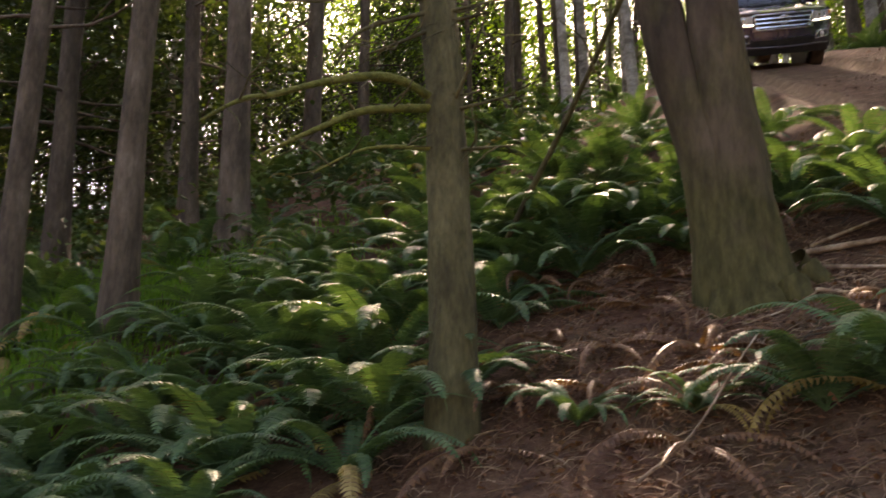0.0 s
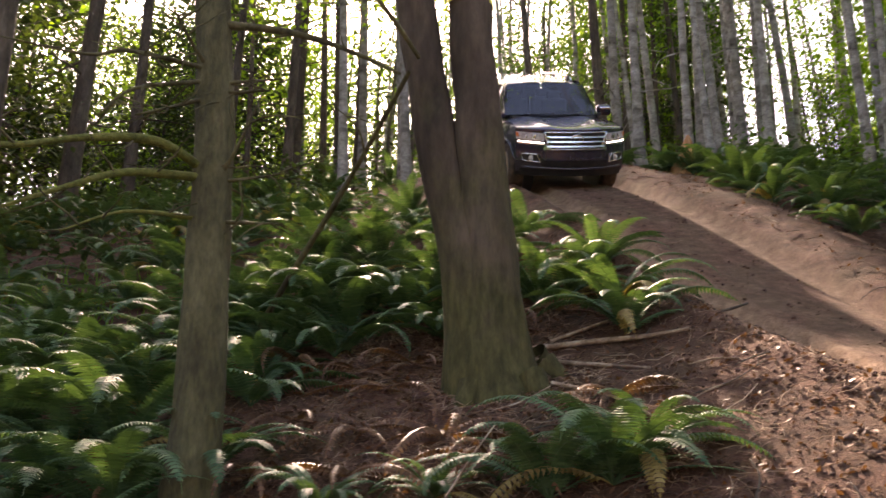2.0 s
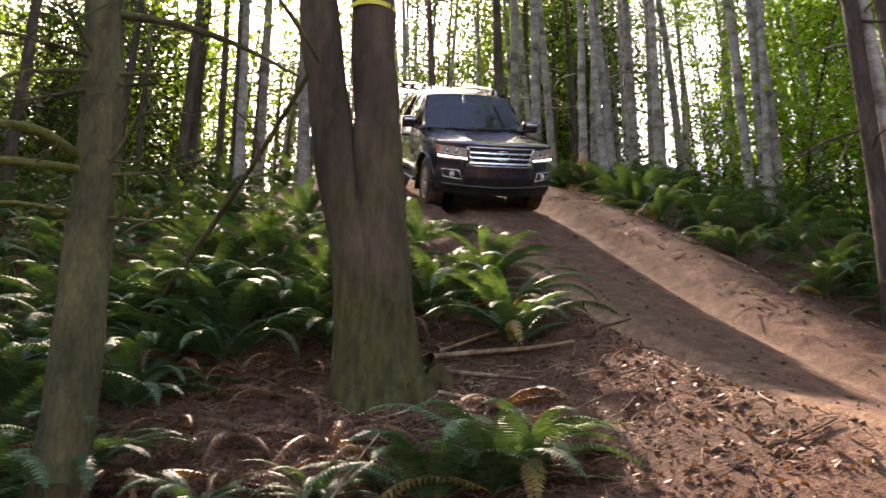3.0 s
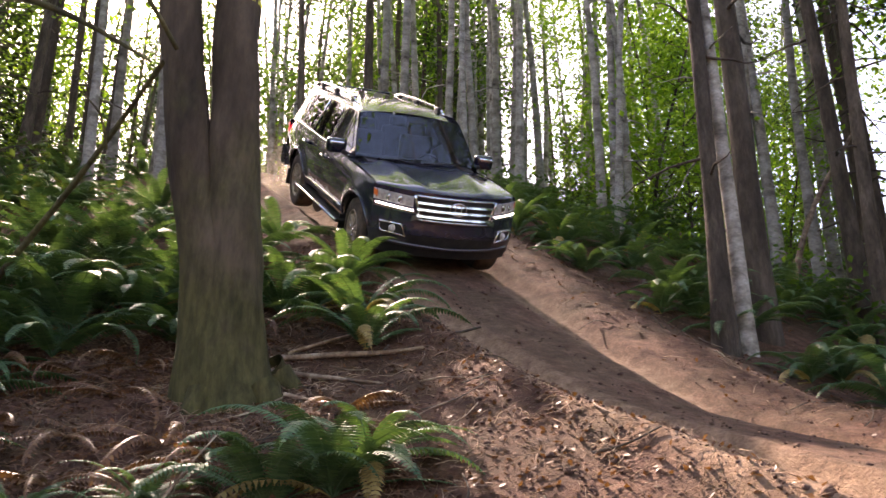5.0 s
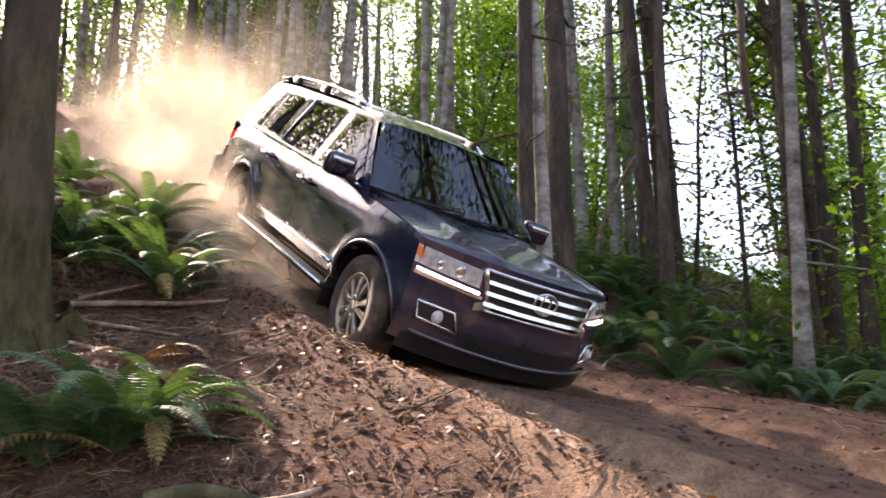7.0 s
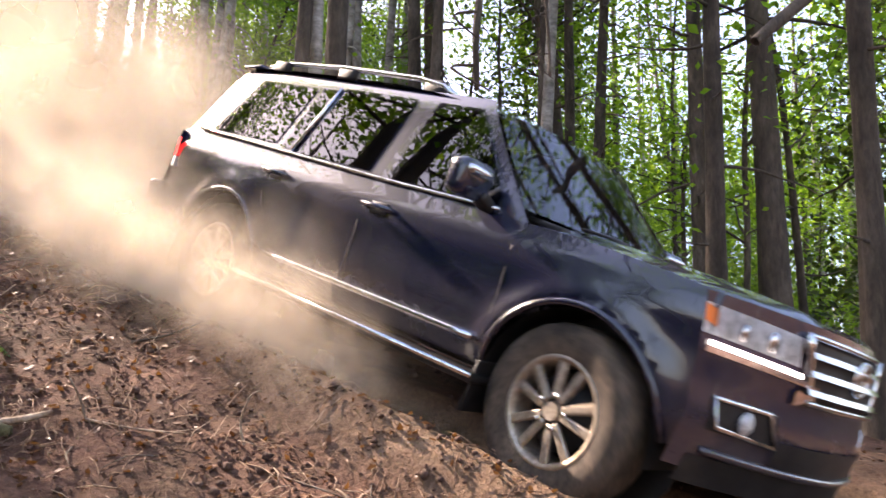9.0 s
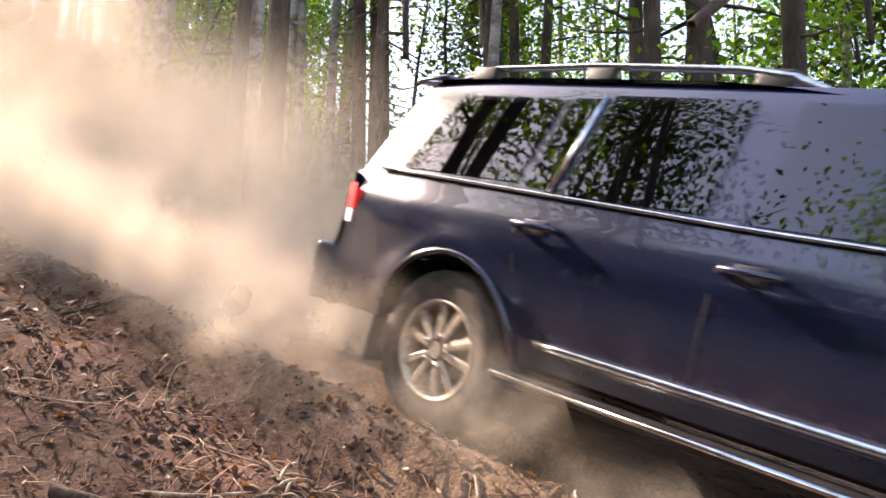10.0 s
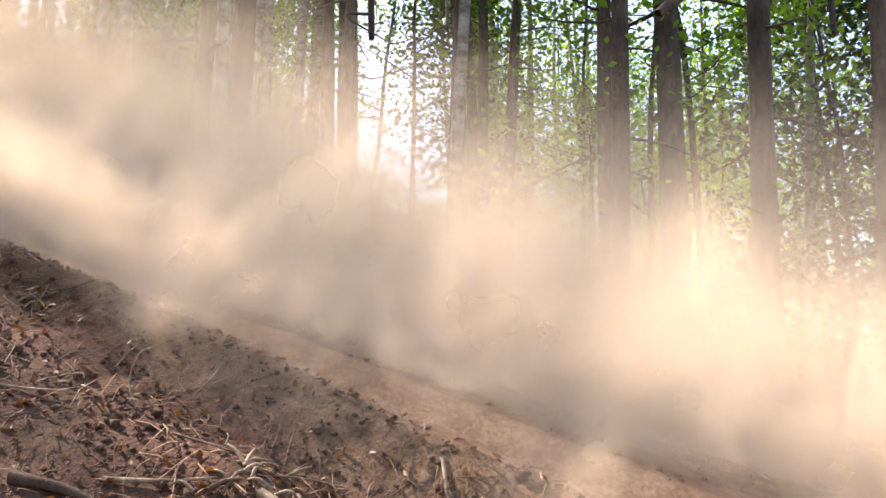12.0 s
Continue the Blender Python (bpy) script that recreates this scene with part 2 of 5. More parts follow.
def tree(height, radius, bark, leaf, seed, crown_from=.45, leaves=900, leaf_size=.13, branches=9, lean=(0, 0), dead=0, sides=9, crown_spread=.5, wander=.02, joined=True):
    """A template tree: trunk, branches, crown. Stands at the origin."""
    rng = random.Random(seed)
    top = new("tree")
    pts = bend_path((0, 0, -.3), (lean[0], lean[1], 1), height + .3, 14, wander, rng)
    radii = [radius * (1.55 if i == 0 else 1.12 if i == 1 else 1 - .8 * (i / 14) ** 1.2) for i in range(15)]
    v, f = [], []
    tube(v, f, pts, radii, sides, rng, .12)
    mesh_ob("trunk", v, f, bark, top)
    tips, bv, bf = [], [], []
    for i in range(branches + dead):
        is_dead = i >= branches
        h = rng.uniform(.12, .6) if is_dead else rng.uniform(crown_from, .97)
        k = min(13, int(h * 14))
        p = pts[k].lerp(pts[k + 1], h * 14 - k)
        a = rng.uniform(0, 6.3)
        ln = rng.uniform(.5, 1.5) if is_dead else rng.uniform(.16, .26) * height * (1.25 - h)+.4
        q = bend_path(p, (math.cos(a), math.sin(a), -.1 if is_dead else .45), ln, 5, .16, rng, -.03 if is_dead else .03)
        r0 = radius * (.16 if is_dead else .28 * (1.2 - h)) + .006
        if not joined:
            bv, bf = [], []
        tube(bv, bf, q, [r0 * (1 - .8 * j / 5) for j in range(6)], 5, rng)
        if not joined:
            mesh_ob("branch", bv, bf, bark, top)
        if not is_dead:
            tips += q[2:]
    if joined:
        tagged(mesh_ob("branchwork", bv, bf, bark, top), kind="stuff")
    if leaves:
        tips += pts[-3:]
        v, f = leaf_cloud(tips, crown_spread, leaves, leaf_size, rng)
        mesh_ob("crown", v, f, leaf, top, smooth=False)
    return top


def set_tree(template, x, y, turn=0, scale=1.0, tilt=(0, 0), label="", group="trees of the wood"):
    t = copy_thing(template, pose(x, y, ground_at(x, y) - .05, tilt[0] + 2.0, tilt[1] - 1.0, 0) @ pose(0, 0, 0, 0, 0, turn))
    t.scale = (scale, scale, scale)
    return tagged(t, label, "tree", group)


def alders(joined):
    return [tree(15, .12, BARK_PALE, LEAF, 11 + i, .34 if joined else .48, 3000 if joined else 1300, .145, 13 if joined else 10, dead=4, crown_spread=.85, wander=.012, joined=joined) for i in range(3)]


def firs(joined):
    return [tree(16, .145, BARK_DARK, LEAF_DARK, 31 + i, .45, 1700 if joined else 1000, .15, 14 if joined else 12, dead=16, crown_spread=.55, wander=.01, joined=joined) for i in range(3)]


def saplings(joined):
    return [tree(9, .055, BARK_DARK, LEAF, 51 + i, .25, 1500, .135, 10, dead=7, crown_spread=.6, wander=.045, joined=joined) for i in range(2)]


NEAR = {"A": alders(False), "F": firs(False), "T": saplings(False)}
ALDER, FIR, THIN = alders(True), firs(True), saplings(True)
THICKET = [tree(8, .05, BARK_DARK, LEAF, 71 + i, .08, 4400, .145, 22, dead=4, crown_spread=.8, wander=.04, sides=6) for i in range(2)]
YEW = [tree(9, .08, BARK_DARK, LEAF_DARK, 91 + i, .10, 4800, .165, 24, dead=10, crown_spread=.6, wander=.02, sides=6) for i in range(2)]

# kind, size, place
STANDING = (
    "F 1.1 -3.29 8.38",
    "F 1.3 -2.77 10.65",
    "F 1.0 -3.92 12.40",
    "F 1.1 -5.16 10.83",
    "F 1.2 -2.63 15.78",
    "F 1.0 -1.80 17.91",
    "F 1.0 -4.70 8.83",
    "F 0.9 1.59 18.93",
    "F 0.8 2.77 20.82",
    "F 0.8 3.44 19.70",
    "F 0.9 1.92 19.85",
    "F 0.9 2.59 16.75",
    "A 1.0 3.42 18.64",
    "F 1.0 9.47 22.01",
    "F 1.1 9.95 18.45",
    "A 1.1 9.82 17.38",
    "A 1.1 9.76 16.26",
    "A 0.9 10.15 14.83",
    "A 0.8 10.26 14.14",
    "A 1.0 13.41 17.41",
    "A 1.0 12.65 15.46",
    "A 0.9 12.24 20.62",
    "A 1.0 11.69 18.61",
    "A 0.9 10.65 15.11",
    "A 0.9 10.71 14.45",
    "A 1.0 12.32 15.75",
    "A 1.0 12.13 14.61",
    "A 1.0 14.52 16.52",
    "A 0.9 12.19 11.86",
    "A 0.8 12.05 11.28",
    "A 0.9 16.18 13.42",
    "F 0.8 7.76 5.70",
    "A 0.8 8.13 5.70",
    "A 0.9 12.30 15.81",
    "A 1.0 14.82 17.65",
    "A 0.9 12.43 11.71",
    "A 0.8 12.63 11.49",
    "A 0.9 13.03 7.67",
    "A 1.0 14.88 8.47",
    "F 0.8 11.68 6.01",
    "T 1.0 16.37 7.82",
    "T 1.0 14.02 5.76",
    "A 0.9 11.02 3.83",
    "F 0.9 14.26 7.36",
    "F 0.9 12.37 4.28",
    "F 0.8 14.37 4.61",
    "T 1.0 14.87 2.73",
    "F 0.9 11.02 1.58",
    "A 1.0 13.13 8.89",
    "A 1.0 16.56 9.09",
    "F 0.8 14.19 4.74",
    "F 1.2 9.00 6.11",
    "A 1.0 13.35 8.62",
    "F 1.0 12.27 6.57",
    "F 0.9 13.36 6.67",
    "A 0.9 15.13 5.19",
    "F 0.8 13.38 4.17",
    "F 0.8 12.56 3.46",
    "T 0.8 12.86 2.30",
    "F 0.9 10.01 1.28",
    "T 1.0 12.03 1.27",
    "F 1.3 11.09 0.74",
    "T 1.2 12.62 0.50",
    "F 1.0 9.16 -0.34",
    "A 0.9 15.15 -0.94",
    "T 1.0 14.11 -1.54",
    "F 0.9 9.10 -1.44",
)
LOOKS = {"A": (ALDER, "slender alder with pale mottled bark and green leaves"), "F": (FIR, "dark fir with dead lower twigs and a rough trunk"),
         "T": (THIN, "thin crooked young tree with sparse green leaves"), "B": (THICKET, "leafy bright green sapling in the undergrowth"),
         "Y": (YEW, "bushy young fir with dark needles down to the ground")}


def plant_wood():
    rng = random.Random(5)
    for row in STANDING:
        k, s, x, y = row.split()
        s, x, y = float(s), float(x), float(y)
        set_tree(rng.choice(NEAR[k]), x, y, rng.uniform(0, 360), s, (rng.gauss(0, .7), rng.gauss(0, .7)), LOOKS[k][1])
    # the wood behind, on all sides
    placed = 0
    while placed < 112:
        r, a = rng.uniform(17, 50), rng.uniform(-1.15, 1.9)
        x, y = r * math.sin(a), r * math.cos(a)
        if abs(x - float(track_x(y)) - .05 * max(0, y - 12)) < (3.2 if y < 9 else 5.6) or .04 < a < .09 or 1.06 < a < 1.2 or (a > .8 and rng.random() < .4):
            continue
        k = rng.choice("AAAFT" if a > .2 else "FFFAT")
        set_tree(rng.choice(LOOKS[k][0]), x, y, rng.uniform(0, 360), rng.uniform(.55, 1.15), (rng.gauss(0, 1), rng.gauss(0, 1)), LOOKS[k][1])
        placed += 1
    # unseen tall alders added round the clearing: crowns close over the track for reflections
    for x, y in ((-4.5, -2.5), (-2.0, -6.5), (2.2, -9.0), (-7.5, 1.5), (-6.0, -7.0), (-9.5, -3.5), (6.8, -9.5), (9.5, -7.5), (-1.0, -11.0), (4.5, -13.0), (-6.5, 4.5), (10.5, -4.0)):
        set_tree(rng.choice(ALDER), x, y, rng.uniform(0, 360), rng.uniform(.85, 1.1), (rng.gauss(0, 1.5), rng.gauss(0, 1.5)), LOOKS["A"][1])
    # alders added on the near edge to shade the bank, crowns mostly out of view
    for x, y, k in ((3.3, 13.4, .82), (3.9, 16.2, .92), (2.4, 15.0, .85)):
        set_tree(rng.choice(ALDER), x, y, rng.uniform(0, 360), k, (rng.gauss(0, 1), rng.gauss(0, 1)), LOOKS["A"][1])
    # dark young firs beyond the lower track
    for x, y in ((14.2, -2.9), (16.5, -1.6)):
        set_tree(rng.choice(YEW), x, y, rng.uniform(0, 360), rng.uniform(.8, 1.1), (0, 0), LOOKS["Y"][1], "undergrowth of the wood")
    # unseen firs behind the camera, added only to be reflected
    for _ in range(16):
        r, a = rng.uniform(22, 40), rng.uniform(2.3, 4.9)
        set_tree(rng.choice(FIR), r * math.sin(a), r * math.cos(a), rng.uniform(0, 360), 1, (0, 0), LOOKS["F"][1])
    # leafy young trees on the ridge ahead
    for k in range(12):
        a, r = -.10 + .02 * k + (.03 if k > 6 else 0), rng.uniform(23, 36)
        kind = "BAYB"[k % 4]
        set_tree(rng.choice(LOOKS[kind][0]), r * math.sin(a), r * math.cos(a), rng.uniform(0, 360), rng.uniform(.8, 1.2), (0, 0), LOOKS[kind][1])
    # undergrowth that closes the view between the trunks
    placed = 0
    while placed < 92:
        zone = rng.random()
        if zone < .40:
            a, r, k = rng.uniform(-1.0, .13), rng.uniform(15, 42), "Y"
        elif zone < .55:
            a, r, k = rng.uniform(.16, .75), rng.uniform(21, 45), rng.choice("YBB")
        else:
            a, r, k = rng.uniform(.75, 1.85), rng.uniform(16, 40), rng.choice("BBBBBY")
        x, y = r * math.sin(a), r * math.cos(a)
        if abs(x - float(track_x(y)) - .05 * max(0, y - 12)) < 5.5 or 1.05 < a < 1.21 or .04 < a < .09 or (a > -.05 and a < .15 and r < 22):
            continue
        set_tree(rng.choice(LOOKS[k][0]), x, y, rng.uniform(0, 360), rng.uniform(.7, 1.3) if a < .75 else rng.uniform(.45, 1.1), (0, 0), LOOKS[k][1], "undergrowth of the wood")
        placed += 1


def far_wood():
    """The wood beyond the trees that can be told apart: close-set stems, limbs and leaves up the hill."""
    rng = random.Random(77)
    stems = {"pale": ([], []), "dark": ([], [])}
    leaves = {"bright": ([], []), "dark": ([], [])}
    count = 0
    while count < 340:
        a, r = (rng.uniform(-.75, 1.75) if count % 3 else rng.uniform(.2, .65)), rng.uniform(24, 52)
        x, y = r * math.sin(a), r * math.cos(a)
        if (y < 21 and abs(x - float(track_x(y))) < 6) or (.0 < a < .05 and rng.random() < .8) or 1.04 < a < 1.21:
            continue
        count += 1
        pale = rng.random() < (.7 if .12 < a < 1.0 else .3)
        v, f = stems["pale" if pale else "dark"]
        z, h = ground_at(x, y), rng.uniform(12, 19)
        if -.08 < a < .36:
            h = max(4.5, min(h, .857 * y - 3.4 - z))
        pts = bend_path((x, y, z - .3), (rng.gauss(0, .03), rng.gauss(0, .03), 1), h, 7, .018, rng)
        r0 = rng.uniform(.07, .17)
        tube(v, f, pts, [r0 * (1 - .8 * i / 7) for i in range(8)], 6, rng)
        tips = []
        for _ in range(9):
            i = rng.randrange(1, 7)
            b = rng.uniform(0, 6.3)
            q = bend_path(pts[i], (math.cos(b), math.sin(b), .25), rng.uniform(.8, 2.4), 4, .2, rng)
            tube(v, f, q, [.022, .018, .014, .01, .006], 3, rng)
            if i > 1:
                tips += q[1:]
        v, f = leaves["bright" if a > .05 and (pale or rng.random() < .35) else "dark"]
        lv, lf = leaf_cloud(tips + pts[4:], .75, 520 if a > .1 else 950, .17, rng)
        k = len(v)
        v += lv
        f += [tuple(i + k for i in q) for q in lf]
    for key, mat, label in (("pale", BARK_PALE, "close-set pale alder stems of the far wood"), ("dark", BARK_DARK, "close-set dark stems of the far wood")):
        tagged(mesh_ob("far_trunks", *stems[key], mat), label, "far wood", kind="stuff")
    for key, mat, label in (("bright", LEAF_MID, "green leaves of the far wood up the hill"), ("dark", LEAF_DARK, "dark needles of the far wood up the hill")):
        tagged(mesh_ob("far_foliage", *leaves[key], mat, smooth=False), label, "far wood", kind="stuff")


def low_growth():
    """Salal and seedlings that cover the forest floor away from the track."""
    rng = random.Random(66)
    zones = ((10.5, 34, -12, 15, 800, LEAF_MID, "low green undergrowth leaves on the forest floor"), (-16, 3, 9, 24, 500, LEAF_DARK, "low dark undergrowth on the shaded slope"),
             (10, 30, 12, 30, 350, LEAF_DARK, "low dark undergrowth among the alders"))
    for x0, x1, y0, y1, n, mat, label in zones:
        v, f = [], []
        for _ in range(n):
            x, y = rng.uniform(x0, x1), rng.uniform(y0, y1)
            if abs(x - float(track_x(y))) < 4.2:
                continue
            z = ground_at(x, y)
            a, b = leaf_cloud([(x, y, z + rng.uniform(.1, .8))], .36, 34, .13, rng)
            k = len(v)
            v += a
            f += [tuple(i + k for i in q) for q in b]
        tagged(mesh_ob("undergrowth", v, f, mat, smooth=False), label, "undergrowth", kind="stuff")


plant_wood()
far_wood()
low_growth()
for kind in (ALDER, FIR, THIN, THICKET, YEW, *NEAR.values()):
    for t in kind:
        for o in (*t.children_recursive, t):
            bpy.data.objects.remove(o)


# ---- the near trees ----
def stem(name, pts, radii, mat, parent, sides=28, rough=.16, fine=6, label=""):
    """A stem through pts, smoothed and uneven."""
    p = [Vector(q) for q in pts]
    path, rad = [], []
    for i in range(len(p) - 1):
        for k in range(fine):
            u = k / fine
            a, b, c, d = p[max(i - 1, 0)], p[i], p[i + 1], p[min(i + 2, len(p) - 1)]
            path.append(.5 * (2 * b + (c - a) * u + (2 * a - 5 * b + 4 * c - d) * u * u + (3 * b - a - 3 * c + d) * u ** 3))
            rad.append(radii[i] + (radii[i + 1] - radii[i]) * u)
    path.append(p[-1])
    rad.append(radii[-1])
    v, f = [], []
    tube(v, f, path, rad, sides, None, rough)
    return mesh_ob(name, v, f, mat, parent, label)


def bark_with_moss():
    """Brown bark, green moss on the lower trunk and on one side."""
    m, nt, b = material("trunk_bark_with_moss", .92, 0, .3)
    big = noise_tex(nt, 2.2, 5, .65, stretch=(1, 1, .35))
    fine = noise_tex(nt, 14, 5, .7, stretch=(1, 1, .25))
    spots = noise_tex(nt, 1.4, 4, .7)
    bark = ramp_mix(nt, big, ((.3, (.034, .024, .016)), (.5, (.070, .049, .032)), (.72, (.125, .092, .062))))
    moss = ramp_mix(nt, fine, ((.3, (.04, .038, .012)), (.7, (.09, .078, .028))))
    tc, sep = nt.nodes.new("ShaderNodeTexCoord"), nt.nodes.new("ShaderNodeSeparateXYZ")
    nt.links.new(tc.outputs["Object"], sep.inputs[0])
    mr = nt.nodes.new("ShaderNodeMapRange")
    for i, val in ((1, 3.3), (2, .9), (3, -.14), (4, .45)):
        mr.inputs[i].default_value = val
    nt.links.new(sep.outputs["Z"], mr.inputs[0])
    ad = nt.nodes.new("ShaderNodeMath")
    nt.links.new(mr.outputs[0], ad.inputs[0])
    nt.links.new(spots, ad.inputs[1])
    fac = ramp_mix(nt, ad.outputs[0], ((.45, (0, 0, 0)), (.8, (1, 1, 1))))
    col = mixed(nt, fac, bark, moss)
    col = mixed(nt, .7, col, ramp_mix(nt, fine, ((.3, (.55, .55, .55)), (.7, (1.3, 1.3, 1.3)))), "MULTIPLY")
    nt.links.new(col, b.inputs["Base Color"])
    bump(nt, b, fine, .7, .02)
    return m


TRUNK = bark_with_moss()
MOSS = surface("branch_moss", (.06, .07, .015), (.13, .14, .03), (.22, .21, .055), 20, .95, .8, .01)
RIBBON = surface("yellow_ribbon", (.55, .50, .04), (.68, .62, .06), (.75, .7, .1), 6, .5, .2, .002)


def twin_tree():
    t = tagged(new("twin_maple"), "maple with two fused brown stems, moss at the foot, yellow ribbon", "tree", "near trees")
    eye, away = Vector((.07, -.09, .045)), 1.054
    t.matrix_basis = Matrix.Translation(eye * (1 - away)) @ Matrix.Diagonal((away, away, away, 1))
    stem("trunk", [(2.24, 5.70, .35), (2.20, 5.70, .80), (2.16, 5.70, 1.05), (2.12, 5.70, 1.40), (2.10, 5.70, 2.03), (2.05, 5.70, 2.82), (2.00, 5.72, 3.66), (1.96, 5.73, 4.4), (1.88, 5.76, 5.9), (1.7, 5.9, 9.0), (1.6, 6.0, 13.0)],
         [.44, .37, .305, .255, .222, .205, .19, .185, .17, .12, .03], TRUNK, t)
    stem("second_trunk", [(1.98, 5.74, .45), (1.98, 5.74, .95), (1.97, 5.75, 1.40), (1.90, 5.77, 2.03), (1.74, 5.81, 2.81), (1.61, 5.84, 3.64), (1.52, 5.86, 4.3), (1.33, 5.9, 5.8), (.9, 6.0, 9.0), (.6, 6.1, 12.0)],
         [.27, .225, .195, .18, .17, .165, .16, .145, .10, .03], TRUNK, t)
    for a, ln in ((.3, .4), (1.3, .3), (-.5, .45), (-1.2, .4), (2.6, .3), (3.6, .35)):
        x, y = 2.2 + .30 * math.cos(a), 5.7 + .30 * math.sin(a)
        pts = [(x, y, ground_at(x, y) + .20)]
        for k in (.45, 1.0):
            xx, yy = x + ln * k * math.cos(a), y + ln * k * math.sin(a)
            pts.append((xx, yy, ground_at(xx, yy) + .06 - .10 * k))
        stem("root", pts, [.12, .07, .03], TRUNK, t, 9, .1, 3)
    v, f = [], []
    for i in range(29):
        a = 2 * math.pi * i / 28
        for dz in (-.022, .022):
            v.append((1.965 + .205 * math.cos(a), 5.725 + .205 * math.sin(a), 4.20 + dz + .02 * math.sin(a)))
    mesh_ob("ribbon", v, [(2 * i, 2 * i + 2, 2 * i + 3, 2 * i + 1) for i in range(28)], RIBBON, t, "yellow marking ribbon round the stem")
    rng = random.Random(3)
    tips = []
    for k in range(10):
        z0 = rng.uniform(6.5, 12)
        a = rng.uniform(0, 6.3)
        q = bend_path((1.7, 5.9, z0), (math.cos(a), math.sin(a), .5), rng.uniform(1.6, 3), 6, .15, rng)
        v, f = [], []
        tube(v, f, q, [.05 * (1 - .8 * j / 6) for j in range(7)], 6, rng)
        mesh_ob("branch", v, f, TRUNK, t)
        tips += q[3:]
    v, f = leaf_cloud(tips, .5, 2500, .17, rng)
    mesh_ob("crown", v, f, LEAF, t, smooth=False)


def mossy_fir():
    t = tagged(new("mossy_fir"), "slender fir with mossy bark and bare dead branches", "tree", "near trees")
    stem("trunk", [(.06, 5.14, -.35), (.06, 5.14, .3), (.06, 5.14, .96), (.03, 5.14, 1.57), (.01, 5.14, 2.23), (-.03, 5.14, 2.81), (-.09, 5.14, 3.42), (-.22, 5.13, 4.86), (-.5, 5.2, 9), (-.6, 5.2, 13)],
         [.22, .16, .145, .137, .132, .125, .12, .11, .07, .02], BARK_MOSSY, t, 18, .14)
    whorls = (
        ((-.05, 5.1, 2.18), (-.33, 4.91, 2.25), (-.69, 4.74, 2.15), (-1.0, 4.56, 1.98), (-1.14, 4.41, 1.89), (-1.31, 4.23, 1.69)),
        ((-.05, 5.1, 2.12), (-.48, 4.89, 2.02), (-.77, 4.73, 1.83), (-1.04, 4.55, 1.61)), ((.05, 5.1, 2.12), (.15, 4.92, 2.29), (.27, 4.79, 2.62)),
        ((-.05, 5.1, 1.84), (-.46, 4.89, 1.77), (-.77, 4.73, 1.56)), ((0, 5.1, 3.26), (.41, 4.91, 3.16), (.77, 4.74, 3.0), (1.11, 4.56, 2.77)),
        ((-.08, 5.1, 2.9), (-.24, 4.91, 3.04), (-.34, 4.78, 3.15)), ((-.08, 5.1, 2.9), (-.55, 4.88, 2.83), (-.79, 4.73, 2.68), (-1.3, 4.5, 2.6)),
        ((-.08, 5.1, 2.81), (-.5, 4.89, 2.58), (-.66, 4.75, 2.31)), ((-.08, 5.1, 2.68), (-.48, 4.89, 2.4)), ((.02, 5.1, 2.81), (.38, 4.91, 2.8)),
        ((.02, 5.1, 2.73), (.32, 4.91, 2.71)), ((.05, 5.1, 2.10), (.45, 4.9, 2.13)), ((.05, 5.1, 1.83), (.43, 4.9, 1.79)),
        ((-.08, 5.1, 3.5), (-.5, 4.95, 3.5), (-1.1, 4.8, 3.3)), ((-.05, 5.1, 3.6), (.5, 5.0, 3.7), (1.0, 4.9, 3.5)))
    rng = random.Random(8)
    for k, pts in enumerate(whorls):
        thick = .034 if k in (0, 1, 4) else .018
        stem("branch", pts, [thick * (1 - .75 * i / (len(pts) - 1)) for i in range(len(pts))], MOSS if k in (0, 1, 3) else BARK_MOSSY, t, 7, .25, 5)
        for _ in range(6):
            i = rng.randrange(1, len(pts))
            a = Vector(pts[i - 1]).lerp(Vector(pts[i]), rng.random())
            q = bend_path(a, (rng.uniform(-1, 1), rng.uniform(-.6, .3), rng.uniform(-.7, .5)), rng.uniform(.15, .45), 4, .2, rng)
            v, f = [], []
            tube(v, f, q, [.008, .007, .005, .004, .002], 4, rng)
            mesh_ob("twig", v, f, BARK_MOSSY, t)
    tips = []
    for k in range(16):
        z0, a = 4.6 + k * .5, rng.uniform(0, 6.3)
        q = bend_path((-.3, 5.15, z0), (math.cos(a), math.sin(a), .1), 1.7 - k * .08, 5, .1, rng, -.03)
        v, f = [], []
        tube(v, f, q, [.02, .017, .013, .01, .007, .004], 5, rng)
        mesh_ob("branch", v, f, BARK_MOSSY, t)
        if k > 3:
            tips += q[1:]
    v, f = leaf_cloud(tips, .28, 2600, .10, rng)
    mesh_ob("crown", v, f, LEAF_DARK, t, smooth=False)


